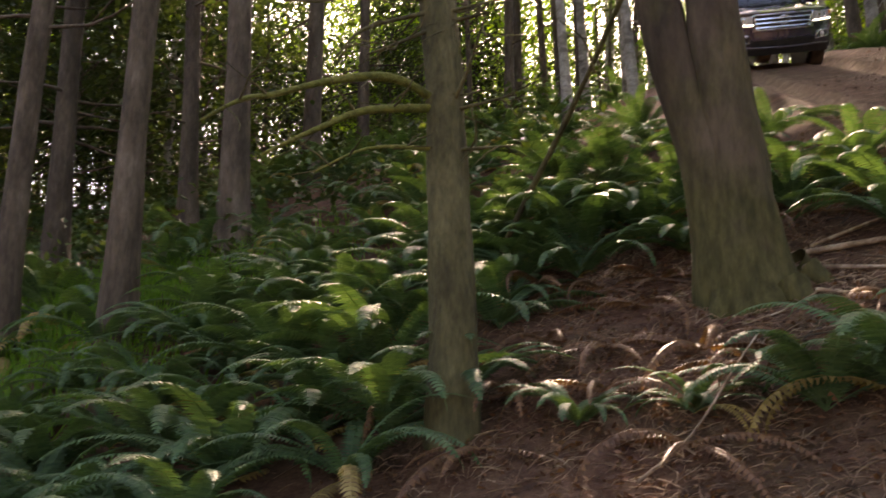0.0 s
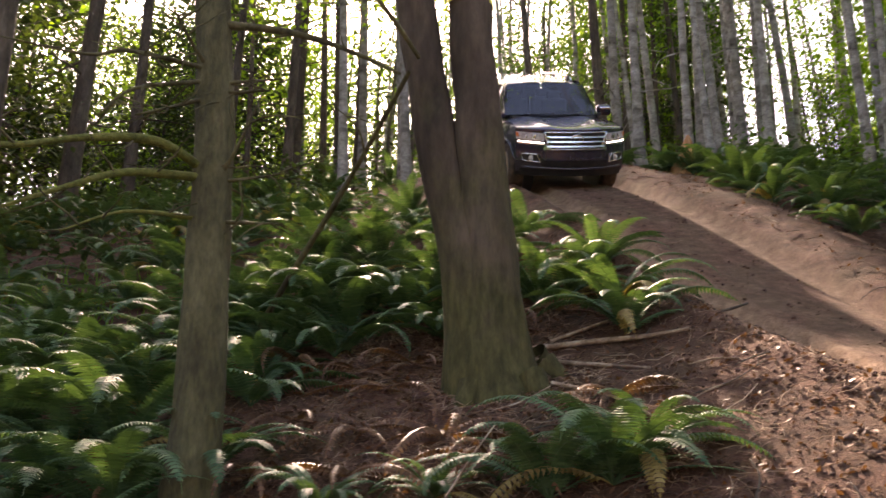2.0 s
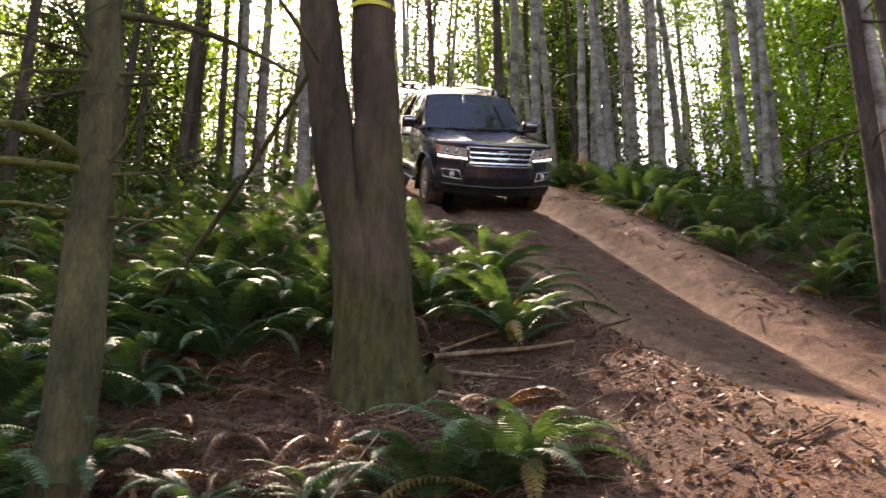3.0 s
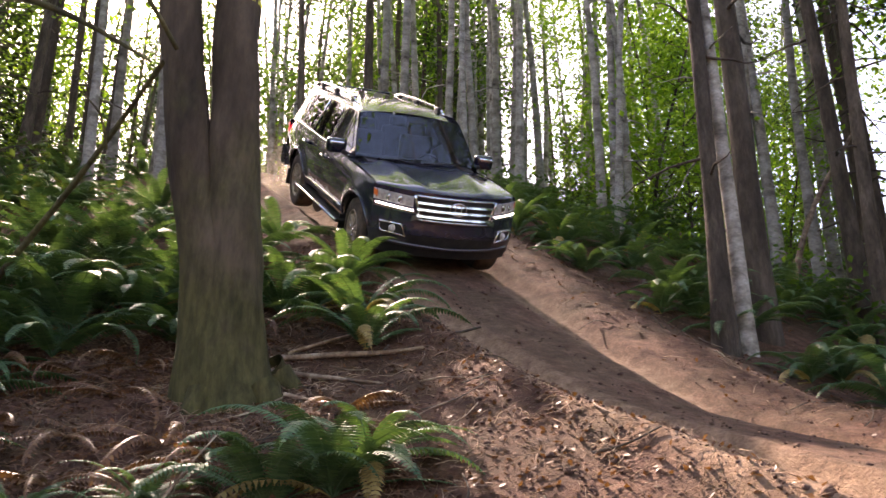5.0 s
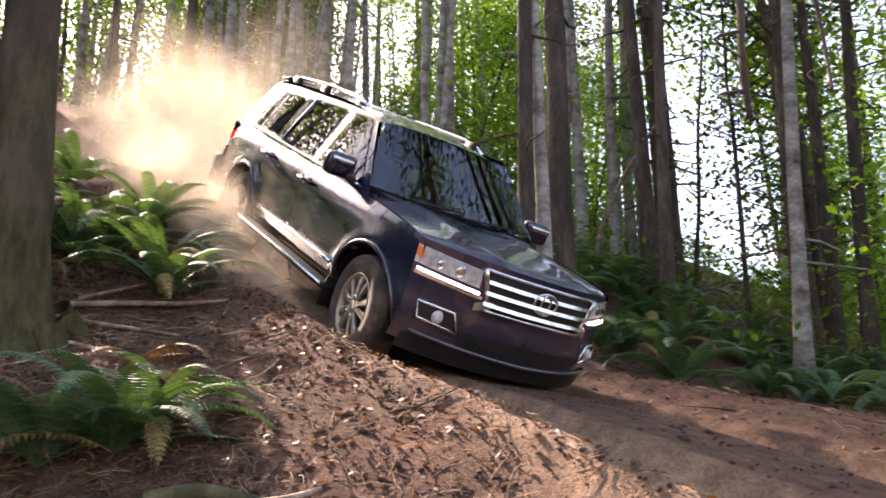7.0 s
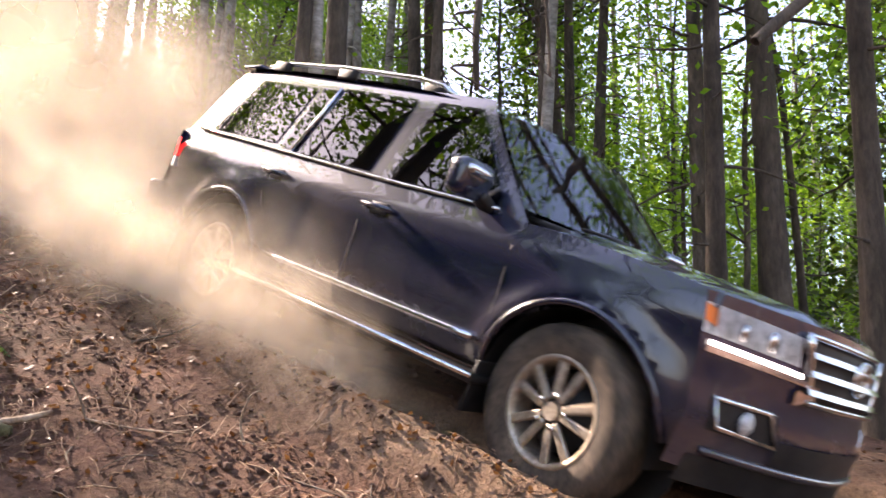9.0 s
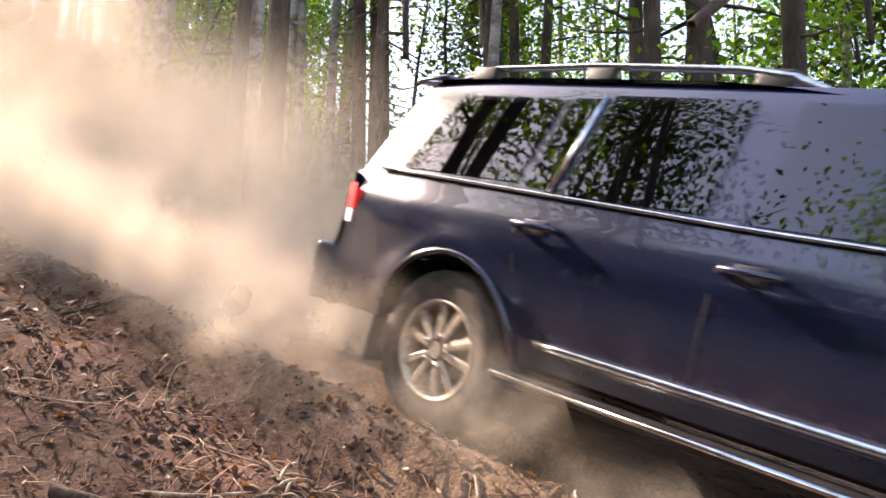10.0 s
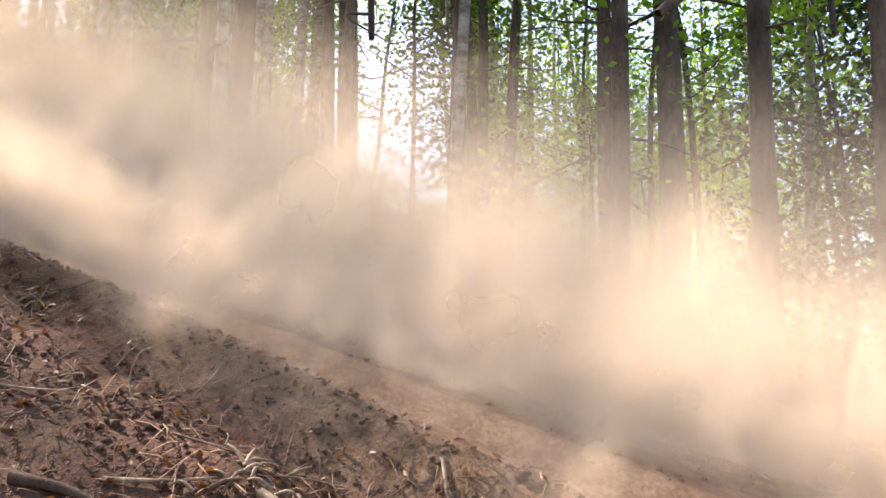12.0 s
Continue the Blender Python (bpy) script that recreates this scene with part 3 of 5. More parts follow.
def dead_stem():
    t = tagged(new("dead_sapling"), "bare dead sapling leaning against the maple", "dead tree", "near trees")
    pts = [(1.34, 5.28, 3.22), (1.2, 6.06, 2.94), (1.05, 6.66, 2.66), (0.88, 7.18, 2.37), (0.72, 7.58, 2.09), (0.48, 8.03, 1.6)]
    stem("trunk", pts, [.018, .021, .024, .027, .03, .032], BARK_MOSSY, t, 9, .15, 5)
    stem("branch", [(1.5, 5.6, 3.55), (1.1, 5.3, 3.8), (.6, 5.0, 3.95), (.0, 4.8, 4.0)], [.02, .017, .013, .006], BARK_MOSSY, t, 7, .2, 5)
    stem("branch", [(1.1, 5.6, 2.6), (1.0, 5.4, 2.75), (.8, 5.2, 2.8)], [.012, .008, .004], BARK_MOSSY, t, 6, .2, 4)


def hanging_branches():
    """Broken ends that hang into view over the track."""
    for pts, r in ((((2.80, .92, 2.3), (2.77, .90, 1.95), (2.80, .89, 1.70), (2.74, .88, 1.45), (2.75, .88, 1.23)), .019),
                   (((8.4, -1.1, 5.6), (8.3, -1.15, 4.6), (8.25, -1.15, 3.9), (8.2, -1.15, 3.35)), .035),
                   (((3.15, .75, 2.6), (3.13, .75, 2.0), (3.16, .74, 1.62), (3.14, .73, 1.42)), .009)):
        t = tagged(new("hanging_branch"), "broken dead branch hanging from the canopy", "branch", "hanging dead branches")
        stem("limb", [(p[0], p[1], p[2]) for p in ((pts[0][0], pts[0][1] + .3, pts[0][2] + 6), *pts)], [.02, *[r * (1.1 - .12 * i) for i in range(len(pts))]], BARK_DARK, t, 8, .35, 5)
        for i in range(1, len(pts)):
            x, y, z = pts[i]
            stem("twig", [(x, y, z + .1), (x - .03 * i, y + .05, z + .05), (x - .05, y + .12 - .05 * i, z - .04)], [r * .4, r * .3, r * .15], BARK_DARK, t, 5, .2, 3)
    t = tagged(new("leaning_branch"), "thick reddish broken branch slanting through the trees", "branch", "hanging dead branches")
    stem("limb", [(7.0, .3, 3.25), (7.4, -.1, 3.75), (7.8, -.6, 4.3), (8.6, -1.4, 5.2), (10, -2.6, 7)], [.045, .06, .06, .05, .04], BARK_DARK, t, 9, .25, 5)
    t = tagged(new("leaning_pole"), "bare bleached pole leaning among the alders", "branch", "hanging dead branches")
    stem("limb", [(11.2, 7.0, 3.6), (11.6, 6.9, 4.6), (12.3, 6.8, 5.6), (13.0, 6.4, 6.8)], [.05, .045, .04, .02], TWIG, t, 7, .2, 5)
    # orange torn stump by the track
    t = tagged(new("torn_stump"), "torn orange stump splinter beside the track", "stump", "near trees")
    z = ground_at(9.6, 14.3)
    stem("splinter", [(9.6, 14.3, z - .2), (9.62, 14.3, z + .25), (9.75, 14.3, z + .6), (9.8, 14.3, z + .95)], [.36, .26, .14, .03], LITTER_WOOD, t, 9, .3, 3)


LITTER_WOOD = surface("fresh_orange_wood", (.28, .12, .04), (.42, .2, .08), (.55, .3, .13), 5, .85, .5, .01, stretch=(1, 1, .2))
twin_tree()
mossy_fir()
dead_stem()
hanging_branches()


# ---- ferns ----
def frond_mesh(length, arch, droop, pairs, width, mat, seed, lean=.95):
    """One sword fern frond: a midrib that arches over, with toothed leaflets on both sides."""
    rng = random.Random(seed)
    v, f = [], []
    n = 14
    pts, ang, p = [], lean, Vector((0, 0, 0))
    for i in range(n + 1):
        pts.append(p.copy())
        ang -= arch / n * (.5 + 1.1 * i / n)
        p += Vector((math.cos(ang), 0, math.sin(ang))) * length / n
    tube(v, f, pts, [.006 * (1 - .75 * i / n) for i in range(n + 1)], 4, rng)
    for k in range(pairs):
        u = .10 + .90 * k / pairs
        i = min(n - 1, int(u * n))
        c = pts[i].lerp(pts[i + 1], u * n - i)
        d = (pts[i + 1] - pts[i]).normalized()
        up = Vector((-d.z, 0, d.x))
        w = width * (math.sin(math.pi * min(1, u * .93 + .12)) ** .6) * rng.uniform(.88, 1.08)
        b = length / pairs * .37
        for s in (-1, 1):
            side = Vector((0, s, 0))
            tip = c + side * w + d * w * .28 - up * w * (droop + rng.uniform(-.08, .08))
            mid = c + side * w * .5 + d * w * .06 + up * w * (.05 - droop * .3)
            q = len(v)
            v += [tuple(c - d * b), tuple(c + d * b), tuple(mid + d * b), tuple(mid - d * b), tuple(tip)]
            f += [(q, q + 1, q + 2, q + 3) if s > 0 else (q + 3, q + 2, q + 1, q), (q + 3, q + 2, q + 4) if s > 0 else (q + 4, q + 2, q + 3)]
    me = bpy.data.meshes.new("frond")
    me.from_pydata(v, [], f)
    me.materials.append(mat)
    return me


FRONDS = [frond_mesh(1.05, a, d, 36, .095, FERN, i, ln) for i, (a, d, ln) in enumerate(((1.6, .25, 1.0), (2.0, .35, 1.15), (1.35, .15, .85), (2.3, .4, 1.25), (1.7, .2, 1.1)))]
DRY = [frond_mesh(.95, a, .5, 26, .08, FERN_DRY, 20 + i, ln) for i, (a, ln) in enumerate(((2.2, .9), (1.6, .5)))]


def fern(seed, count, dry=1):
    rng = random.Random(seed)
    top = new("sword_fern")
    for k in range(count):
        is_dry = k < dry
        o = new("frond", rng.choice(DRY if is_dry else FRONDS))
        o.parent = top
        s = rng.uniform(.7, 1.1)
        o.matrix_basis = pose(0, 0, 0, rng.uniform(-16, 16), rng.uniform(8, 30) if is_dry else rng.uniform(-16, 26), 360 * k / count + rng.uniform(-16, 16)) @ Matrix.Diagonal((s, s, s, 1))
        if is_dry:
            tagged(o, "dry yellow frond")
    return top


KINDS = [fern(100 + i, n, d) for i, (n, d) in enumerate(((18, 1), (16, 0), (22, 2), (14, 2)))]


def set_fern(x, y, scale, turn, k, label="dark green sword fern with arching fronds"):
    n = KINDS[k % len(KINDS)]
    c = copy_thing(n, pose(x, y, ground_at(x, y) + .02, 0, 0, turn))
    c.scale = (scale * 1.22, scale * 1.22, scale * 1.15)
    tagged(c, label, "fern", "ferns of the slope")


def plant_ferns():
    rng = random.Random(12)
    spots = [(2.25, 4.15, .92), (1.92, 4.25, .72), (2.5, 4.2, .68), (.45, 6.6, .95), (-.45, 6.3, 1.1), (1.75, 8.3, 1.15), (-.12, 7.8, 1.1), (3.55, 7.3, 1.0), (3.45, 6.05, .9), (3.2, 7.35, .95), (4.0, 7.6, .9), (3.75, 6.7, .85),
             (-1.3, 6.9, 1.05), (-1.5, 8.4, 1.0), (-2.4, 7.9, 1.0), (-.9, 5.6, .95), (-1.9, 5.9, .95), (-2.8, 6.1, .9), (-1.4, 4.7, .85), (-.55, 4.9, .8), (.15, 5.55, .7), (.75, 4.75, .5), (1.35, 4.55, .45),
             (1.2, 7.3, 1.0), (.7, 8.3, 1.05), (2.5, 8.6, 1.05), (3.2, 8.7, 1.0), (3.9, 9.3, .95), (1.4, 9.6, 1.1), (.3, 9.2, 1.05), (2.2, 7.2, .8),
             (7.9, 6.7, .75), (8.3, 5.9, .8), (7.9, 8.0, .9), (8.5, 9.2, .9), (8.9, 7.4, .9), (8.6, 4.9, .7), (9.6, 4.6, .8), (9.3, 3.6, .7), (10.3, 3.2, .8), (9.1, 6.6, .8), (10.2, 6.7, .85), (11.0, 6.0, .85), (8.2, 9.9, .9), (8.6, 10.9, .95), (9.3, 8.4, .9)]
    for i, (x, y, s) in enumerate(spots):
        set_fern(x, y, s, rng.uniform(0, 360), i if i else 2, "dark green sword fern with a pale dry frond" if i == 0 else "dark green sword fern with arching fronds")
    placed = list(spots)
    tries = 0
    while len(placed) < 240 and tries < 6000:
        tries += 1
        if (q := rng.random()) < .70:
            x, y = (rng.uniform(-3.5, 2.4), rng.uniform(3.2, 8.5)) if q < .38 else (rng.uniform(-9, 4), rng.uniform(5, 17))
            if x > float(track_x(y)) - 2.1 or (y < 7.0 and x > -.3) or (y < 4.6 and x > -1.6) or math.hypot(x, y) < 3.1:
                continue
        else:
            y = rng.uniform(1.5, 17)
            x = float(track_x(y)) + rng.uniform(2.5, 7.5)
        if y < 3 and x < 9:
            continue
        if any(math.hypot(x - a, y - b) < (.42 if x < 2.6 and y < 9 else .56) for a, b, c in placed):
            continue
        s = rng.uniform(.7, 1.1)
        placed.append((x, y, s))
        set_fern(x, y, s, rng.uniform(0, 360), rng.randrange(4))


def dead_ferns():
    """Last year's fronds, brown and collapsed, in the litter between the ferns."""
    rng = random.Random(14)
    brown = leafy("withered_fern", (.085, .040, .024), (.20, .105, .058), .2)
    fronds = [frond_mesh(.9, a, .7, 22, .055, brown, 60 + i, ln) for i, (a, ln) in enumerate(((1.3, .45), (1.9, .7), (.9, .3)))]
    spots = [(.75, 6.0), (1.1, 5.6), (1.45, 6.2), (.4, 5.3), (1.6, 5.2), (.95, 5.0), (1.75, 4.75), (.2, 4.7), (1.3, 6.7), (1.75, 6.6), (-.35, 5.6), (2.75, 5.0), (2.7, 6.9), (3.3, 6.9), (-.9, 6.1), (.85, 7.2), (2.9, 7.7), (1.2, 4.2), (-1.8, 7.3)]
    for x, y in spots:
        t = new("dead_fern")
        for k in range(8):
            o = new("frond", rng.choice(fronds))
            o.parent = t
            q = rng.uniform(.55, 1.0)
            o.matrix_basis = pose(0, 0, .05, rng.uniform(-30, 30), rng.uniform(0, 22), 45 * k + rng.uniform(-25, 25)) @ Matrix.Diagonal((q, q, q, 1))
        t.matrix_basis = pose(x, y, ground_at(x, y) + .02, 0, 0, rng.uniform(0, 360))
        tagged(t, "withered brown fern collapsed on the leaf litter", "dead fern", "withered ferns")


plant_ferns()
dead_ferns()
for kind in KINDS:
    for o in (*kind.children_recursive, kind):
        bpy.data.objects.remove(o)


# ---- what lies on the ground ----
def scatter(n, rng, lo, hi, ylo, yhi):
    out = []
    while len(out) < n:
        y = rng.uniform(ylo, yhi)
        x = float(track_x(y)) + rng.uniform(lo, hi)
        if math.hypot(x, y) > 1.7:
            out.append((x, y))
    return out


def clods():
    rng = random.Random(21)
    v, f = [], []
    spots = scatter(7500, rng, -3.2, -.95, -2.5, 8) + scatter(900, rng, -.5, .5, -2, 12) + scatter(1500, rng, 1.1, 3.2, -1, 12)
    for x, y in spots:
        r = min(.04, .005 + rng.expovariate(150))
        z = ground_at(x, y) + r * .15
        b = len(v)
        q = Euler((rng.uniform(0, 6), rng.uniform(0, 6), rng.uniform(0, 6))).to_matrix()
        for c in ((1, 0, 0), (-1, 0, 0), (0, 1, 0), (0, -1, 0), (0, 0, 1), (0, 0, -1)):
            p = q @ Vector(c) * r * rng.uniform(.6, 1.25)
            v.append((x + p.x, y + p.y, z + p.z * .8))
        for a, c, d in ((0, 2, 4), (2, 1, 4), (1, 3, 4), (3, 0, 4), (2, 0, 5), (1, 2, 5), (3, 1, 5), (0, 3, 5)):
            f.append((b + a, b + c, b + d))
    tagged(mesh_ob("soil_clods", v, f, CLOD, smooth=True), "loose brown clods and crumbs of soil on the bank", "soil", kind="stuff")


def small_litter():
    rng = random.Random(22)
    v, f = [], []
    spots = scatter(8000, rng, -4.6, -.9, -2.5, 9) + scatter(2500, rng, 1.1, 5, -2, 14) + scatter(2500, rng, -11, -3, 2, 16) + scatter(6000, rng, -5.8, -2.4, 3, 8.5)
    for x, y in spots:
        s = rng.uniform(.010, .032)
        q = Euler((rng.gauss(0, .5), rng.gauss(0, .5), rng.uniform(0, 6.3))).to_matrix()
        b = len(v)
        for c in ((-1, 0, 0), (-.2, -.5, .12), (1, 0, .1), (-.1, .5, .15)):
            p = q @ Vector(c) * s
            v.append((x + p.x, y + p.y, ground_at(x, y) + .016 + p.z))
        f.append((b, b + 1, b + 2, b + 3))
    tagged(mesh_ob("fallen_leaves", v, f, LITTER, smooth=False), "dry red-brown fallen leaves and fern scraps", "leaf litter", kind="stuff")
    v, f = [], []
    for x, y in scatter(4200, rng, -4.2, -.85, -2.5, 9) + scatter(900, rng, 1.1, 4.5, -1, 13) + scatter(700, rng, -8, -3, 3, 12) + scatter(2600, rng, -5.6, -2.2, 3, 8.5):
        a, ln = rng.uniform(0, 6.3), rng.uniform(.04, .2)
        z = ground_at(x, y) + .012
        dz = rng.uniform(0, .03)
        p0, p1 = Vector((x, y, z)), Vector((x + ln * math.cos(a), y + ln * math.sin(a), ground_at(x + ln * math.cos(a), y + ln * math.sin(a)) + .012 + dz))
        m = p0.lerp(p1, .5) + Vector((rng.gauss(0, .012), rng.gauss(0, .012), .012))
        r = rng.uniform(.0012, .004)
        tube(v, f, [p0, m, p1], [r, r, r * .6], 3, rng)
    tagged(mesh_ob("small_twigs", v, f, TWIG_STUFF), "broken pale twigs, needles and root fibres on the soil", "twigs", kind="stuff")


def stick(pts, r, label, mat=None):
    t = tagged(new("stick"), label, "stick", "sticks on the bank")
    p = [(x, y, ground_at(x, y) + h) for x, y, h in pts]
    stem("wood", p, [r * (1 - .5 * i / (len(p) - 1)) for i in range(len(p))], mat or TWIG, t, 8, .3, 4)


def sticks():
    rng = random.Random(23)
    # the ones that stand out
    stick([(2.95, 1.42, .03), (2.92, 1.22, .035), (2.88, 1.02, .03)], .024, "short brown broken log lying on the bank")
    stick([(2.55, 2.25, .02), (2.6, 2.05, .03), (2.62, 1.9, .02)], .03, "thick rotten brown branch half buried in soil", LITTER_WOOD_OLD)
    stick([(2.75, 2.0, .01), (2.85, 1.8, .02), (2.95, 1.62, .02)], .010, "thin pale twig lying on the bank")
    stick([(3.16, 2.25, .0), (3.15, 2.27, .10), (3.17, 2.24, .22), (3.2, 2.2, .26)], .007, "upright bleached twig stuck in the soil")
    stick([(2.86, 2.95, .0), (2.84, 2.98, .10), (2.8, 3.02, .20)], .007, "upright bleached twig stuck in the soil")
    stick([(2.86, 2.95, .01), (2.95, 2.7, .02), (3.05, 2.5, .01)], .008, "pale crooked twig lying on the bank")
    stick([(4.05, 6.1, .02), (4.3, 6.0, .08), (4.55, 5.9, .22)], .018, "dark bent branch sticking up beside the track", BARK_DARK)
    stick([(2.7, 6.3, .05), (3.1, 6.1, .05), (3.5, 5.8, .04), (3.75, 5.6, .03)], .028, "long grey branch lying by the tree foot")
    stick([(2.6, 6.1, .04), (2.9, 5.7, .04), (3.2, 5.3, .03)], .022, "grey branch lying by the tree foot")
    stick([(2.9, 6.4, .03), (3.3, 6.4, .05), (3.8, 6.3, .04)], .018, "reddish branch lying by the tree foot")
    stick([(2.55, 5.6, .03), (2.75, 5.1, .04), (2.8, 4.6, .03)], .014, "thin crooked root across the soil")
    stick([(2.15, 3.55, .06), (2.35, 3.35, .09), (2.55, 3.05, .04)], .05, "thick weathered stump end under the fern", BARK_MOSSY)
    stick([(2.45, 3.25, .03), (2.6, 3.1, .05), (2.75, 3.05, .05)], .022, "grey broken branch lying on the soil")
    stick([(.9, 4.0, .05), (1.2, 4.1, .16), (1.55, 4.4, .30), (1.75, 4.6, .34)], .009, "long pale bare stem bending over the litter")
    for k in range(150):
        y = rng.uniform(-1.5, 8.5)
        x = float(track_x(y)) + (rng.uniform(-3.4, -1.0) if rng.random() < .75 else rng.uniform(1.2, 3.5))
        if math.hypot(x, y) < 2.2:
            continue
        a, ln = rng.uniform(0, 6.3), rng.uniform(.12, .5)
        stick([(x, y, .01), (x + ln * .5 * math.cos(a), y + ln * .5 * math.sin(a), .03), (x + ln * math.cos(a + .2), y + ln * math.sin(a + .2), rng.uniform(.01, .07))],
              rng.uniform(.003, .009), "thin pale broken twig on the soil" if k % 2 else "thin brown broken twig on the soil", TWIG if k % 2 else BARK_DARK)
    for k in range(16):
        x, y, a, ln = 2.98 + rng.gauss(0, .09), 1.45 + rng.gauss(0, .12), rng.uniform(0, 6.3), rng.uniform(.06, .16)
        stick([(x, y, .02), (x + ln * .5 * math.cos(a), y + ln * .5 * math.sin(a), .05), (x + ln * math.cos(a), y + ln * math.sin(a), rng.uniform(.02, .08))], rng.uniform(.006, .012), "short splintered bit of pale wood in a pile")
    # single large leaves
    for x, y, s in ((2.78, 1.72, .05), (2.68, 1.42, .06), (2.9, 2.6, .05), (3.05, 1.15, .05), (2.62, 1.62, .045)):
        v, z = [], ground_at(x, y) + .025
        for a in spread(0, 2 * math.pi, 13)[:-1]:
            r = s * (.7 + .3 * math.cos(5 * a))
            v.append((x + r * math.cos(a), y + r * math.sin(a) * .8, z + .012 * math.cos(2 * a) + .1 * r * math.cos(a)))
        v.append((x, y, z + .006))
        t = tagged(new("maple_leaf"), "curled orange-brown fallen maple leaf", "leaf", "large fallen leaves")
        mesh_ob("blade", v, [(i, (i + 1) % 12, 12) for i in range(12)], LITTER, t)


def grass_patch():
    rng = random.Random(24)
    v, f = [], []
    for _ in range(5000):
        x, y = rng.gauss(-4.0, 1.3), rng.gauss(9.2, 1.1)
        a, h = rng.uniform(0, 6.3), rng.uniform(.15, .4)
        z, b = ground_at(x, y), len(v)
        dx, dy = math.cos(a) * .012, math.sin(a) * .012
        ox, oy = rng.gauss(0, .08), rng.gauss(0, .08)
        v += [(x - dx, y - dy, z), (x + dx, y + dy, z), (x + ox, y + oy, z + h)]
        f.append((b, b + 1, b + 2))
    tagged(mesh_ob("grass", v, f, GRASS, smooth=False), "sunlit bright green grass patch in a clearing", "grass", kind="stuff")


LITTER_WOOD_OLD = surface("rotten_wood", (.05, .03, .02), (.10, .06, .04), (.17, .11, .07), 9, .95, .6, .01)
TWIG_STUFF = surface("twig_fibres", (.09, .05, .03), (.22, .13, .08), (.45, .33, .22), 3, .9, .2, .002)
clods()
small_litter()
sticks()
grass_patch()


# ---- the car ----
CAR_ROWS = (
    (0.0, 6.30, 16.15, 7.60, -92.5, -27.0, 4.0), (0.5, 6.20, 15.51, 7.30, -92.9, -29.0, 4.5), (2.0, 5.87, 13.63, 6.34, -94.2, -31.0, 6.0),
    (3.7, 5.77, 11.65, 5.24, -96.0, -29.5, 5.5), (5.5, 5.56, 8.88, 3.58, -96.0, -35.0, 5.0), (6.5, 5.43, 6.85, 2.27, -99.7, -32.2, -.3),
    (7.1, 5.25, 5.58, 1.57, -101.2, -29.5, -5.5), (7.7, 5.14, 4.57, 1.13, -101.0, -23.5, -4.0), (9.3, 4.75, 1.48, -.02, -104.6, -20.5, -1.6),
    (9.5, 4.66, .98, -.16, -105.6, -19.5, -1.0), (10.0, 4.30, -.28, -.56, -109.8, -17.3, 1.0), (10.5, 3.98, -1.45, -.86, -113.0, -16.0, 3.5),
    (10.8, 3.66, -2.06, -1.07, -115.0, -15.0, 2.5), (11.0, 3.47, -2.50, -1.22, -115.5, -15.0, 2.0), (11.4, 3.08, -3.38, -1.46, -116.0, -14.0, 1.0),
    (12.0, 2.45, -4.75, -1.80, -116.0, -13.0, 0.0),
)


def car_pose(x, y, z, heading, pitch, roll):
    return pose(x, y, z) @ pose(0, 0, 0, 0, 0, heading) @ pose(0, 0, 0, 0, -pitch, 0) @ pose(0, 0, 0, roll, 0, 0)


def car_paint():
    m, nt, b = material("navy_paint", .22, .0, .5)
    n = noise_tex(nt, 3.0, 6, .7)
    n2 = noise_tex(nt, 40, 3, .6)
    sep = nt.nodes.new("ShaderNodeSeparateXYZ")
    tc = nt.nodes.new("ShaderNodeTexCoord")
    nt.links.new(tc.outputs["Object"], sep.inputs[0])
    low = nt.nodes.new("ShaderNodeMapRange")
    nt.links.new(sep.outputs["Z"], low.inputs[0])
    for i, v in ((1, .30), (2, .90), (3, .30), (4, .0)):
        low.inputs[i].default_value = v
    mul = nt.nodes.new("ShaderNodeMath")
    mul.operation = "MULTIPLY"
    nt.links.new(low.outputs[0], mul.inputs[0])
    nt.links.new(ramp_mix(nt, n, ((.3, (.25, .25, .25)), (.7, (1, 1, 1)))), mul.inputs[1])
    film = ramp_mix(nt, n2, ((.3, (.14, .10, .07)), (.7, (.27, .20, .14))))
    nt.links.new(mixed(nt, mul.outputs[0], (.006, .008, .028), film), b.inputs["Base Color"])
    r = nt.nodes.new("ShaderNodeMapRange")
    nt.links.new(mul.outputs[0], r.inputs[0])
    r.inputs[3].default_value, r.inputs[4].default_value = .22, .8
    nt.links.new(r.outputs[0], b.inputs["Roughness"])
    b.inputs["Coat Weight"].default_value, b.inputs["Coat Roughness"].default_value = 1.0, .02
    return m


def tinted_glass(name, tint, ior=1.75):
    m = bpy.data.materials.new(name)
    m.use_nodes = True
    nt = m.node_tree
    nt.nodes.remove(nt.nodes["Principled BSDF"])
    tr, gl, fr, mx = (nt.nodes.new("ShaderNode" + k) for k in ("BsdfTransparent", "BsdfGlossy", "Fresnel", "MixShader"))
    tr.inputs[0].default_value = (*tint, 1)
    gl.inputs[0].default_value, gl.inputs["Roughness"].default_value = (1, 1, 1, 1), .015
    fr.inputs[0].default_value = ior
    nt.links.new(fr.outputs[0], mx.inputs[0])
    nt.links.new(tr.outputs[0], mx.inputs[1])
    nt.links.new(gl.outputs[0], mx.inputs[2])
    nt.links.new(mx.outputs[0], nt.nodes["Material Output"].inputs[0])
    return m


PAINT = car_paint()
CHROME = surface("chrome_trim", (.62, .62, .63), (.72, .72, .73), (.8, .8, .8), 5, .14, .05, .001, metal=1.0)
ALLOY = surface("dusty_alloy", (.34, .26, .19), (.46, .38, .30), (.58, .51, .43), 6, .5, .1, .001, metal=.7)
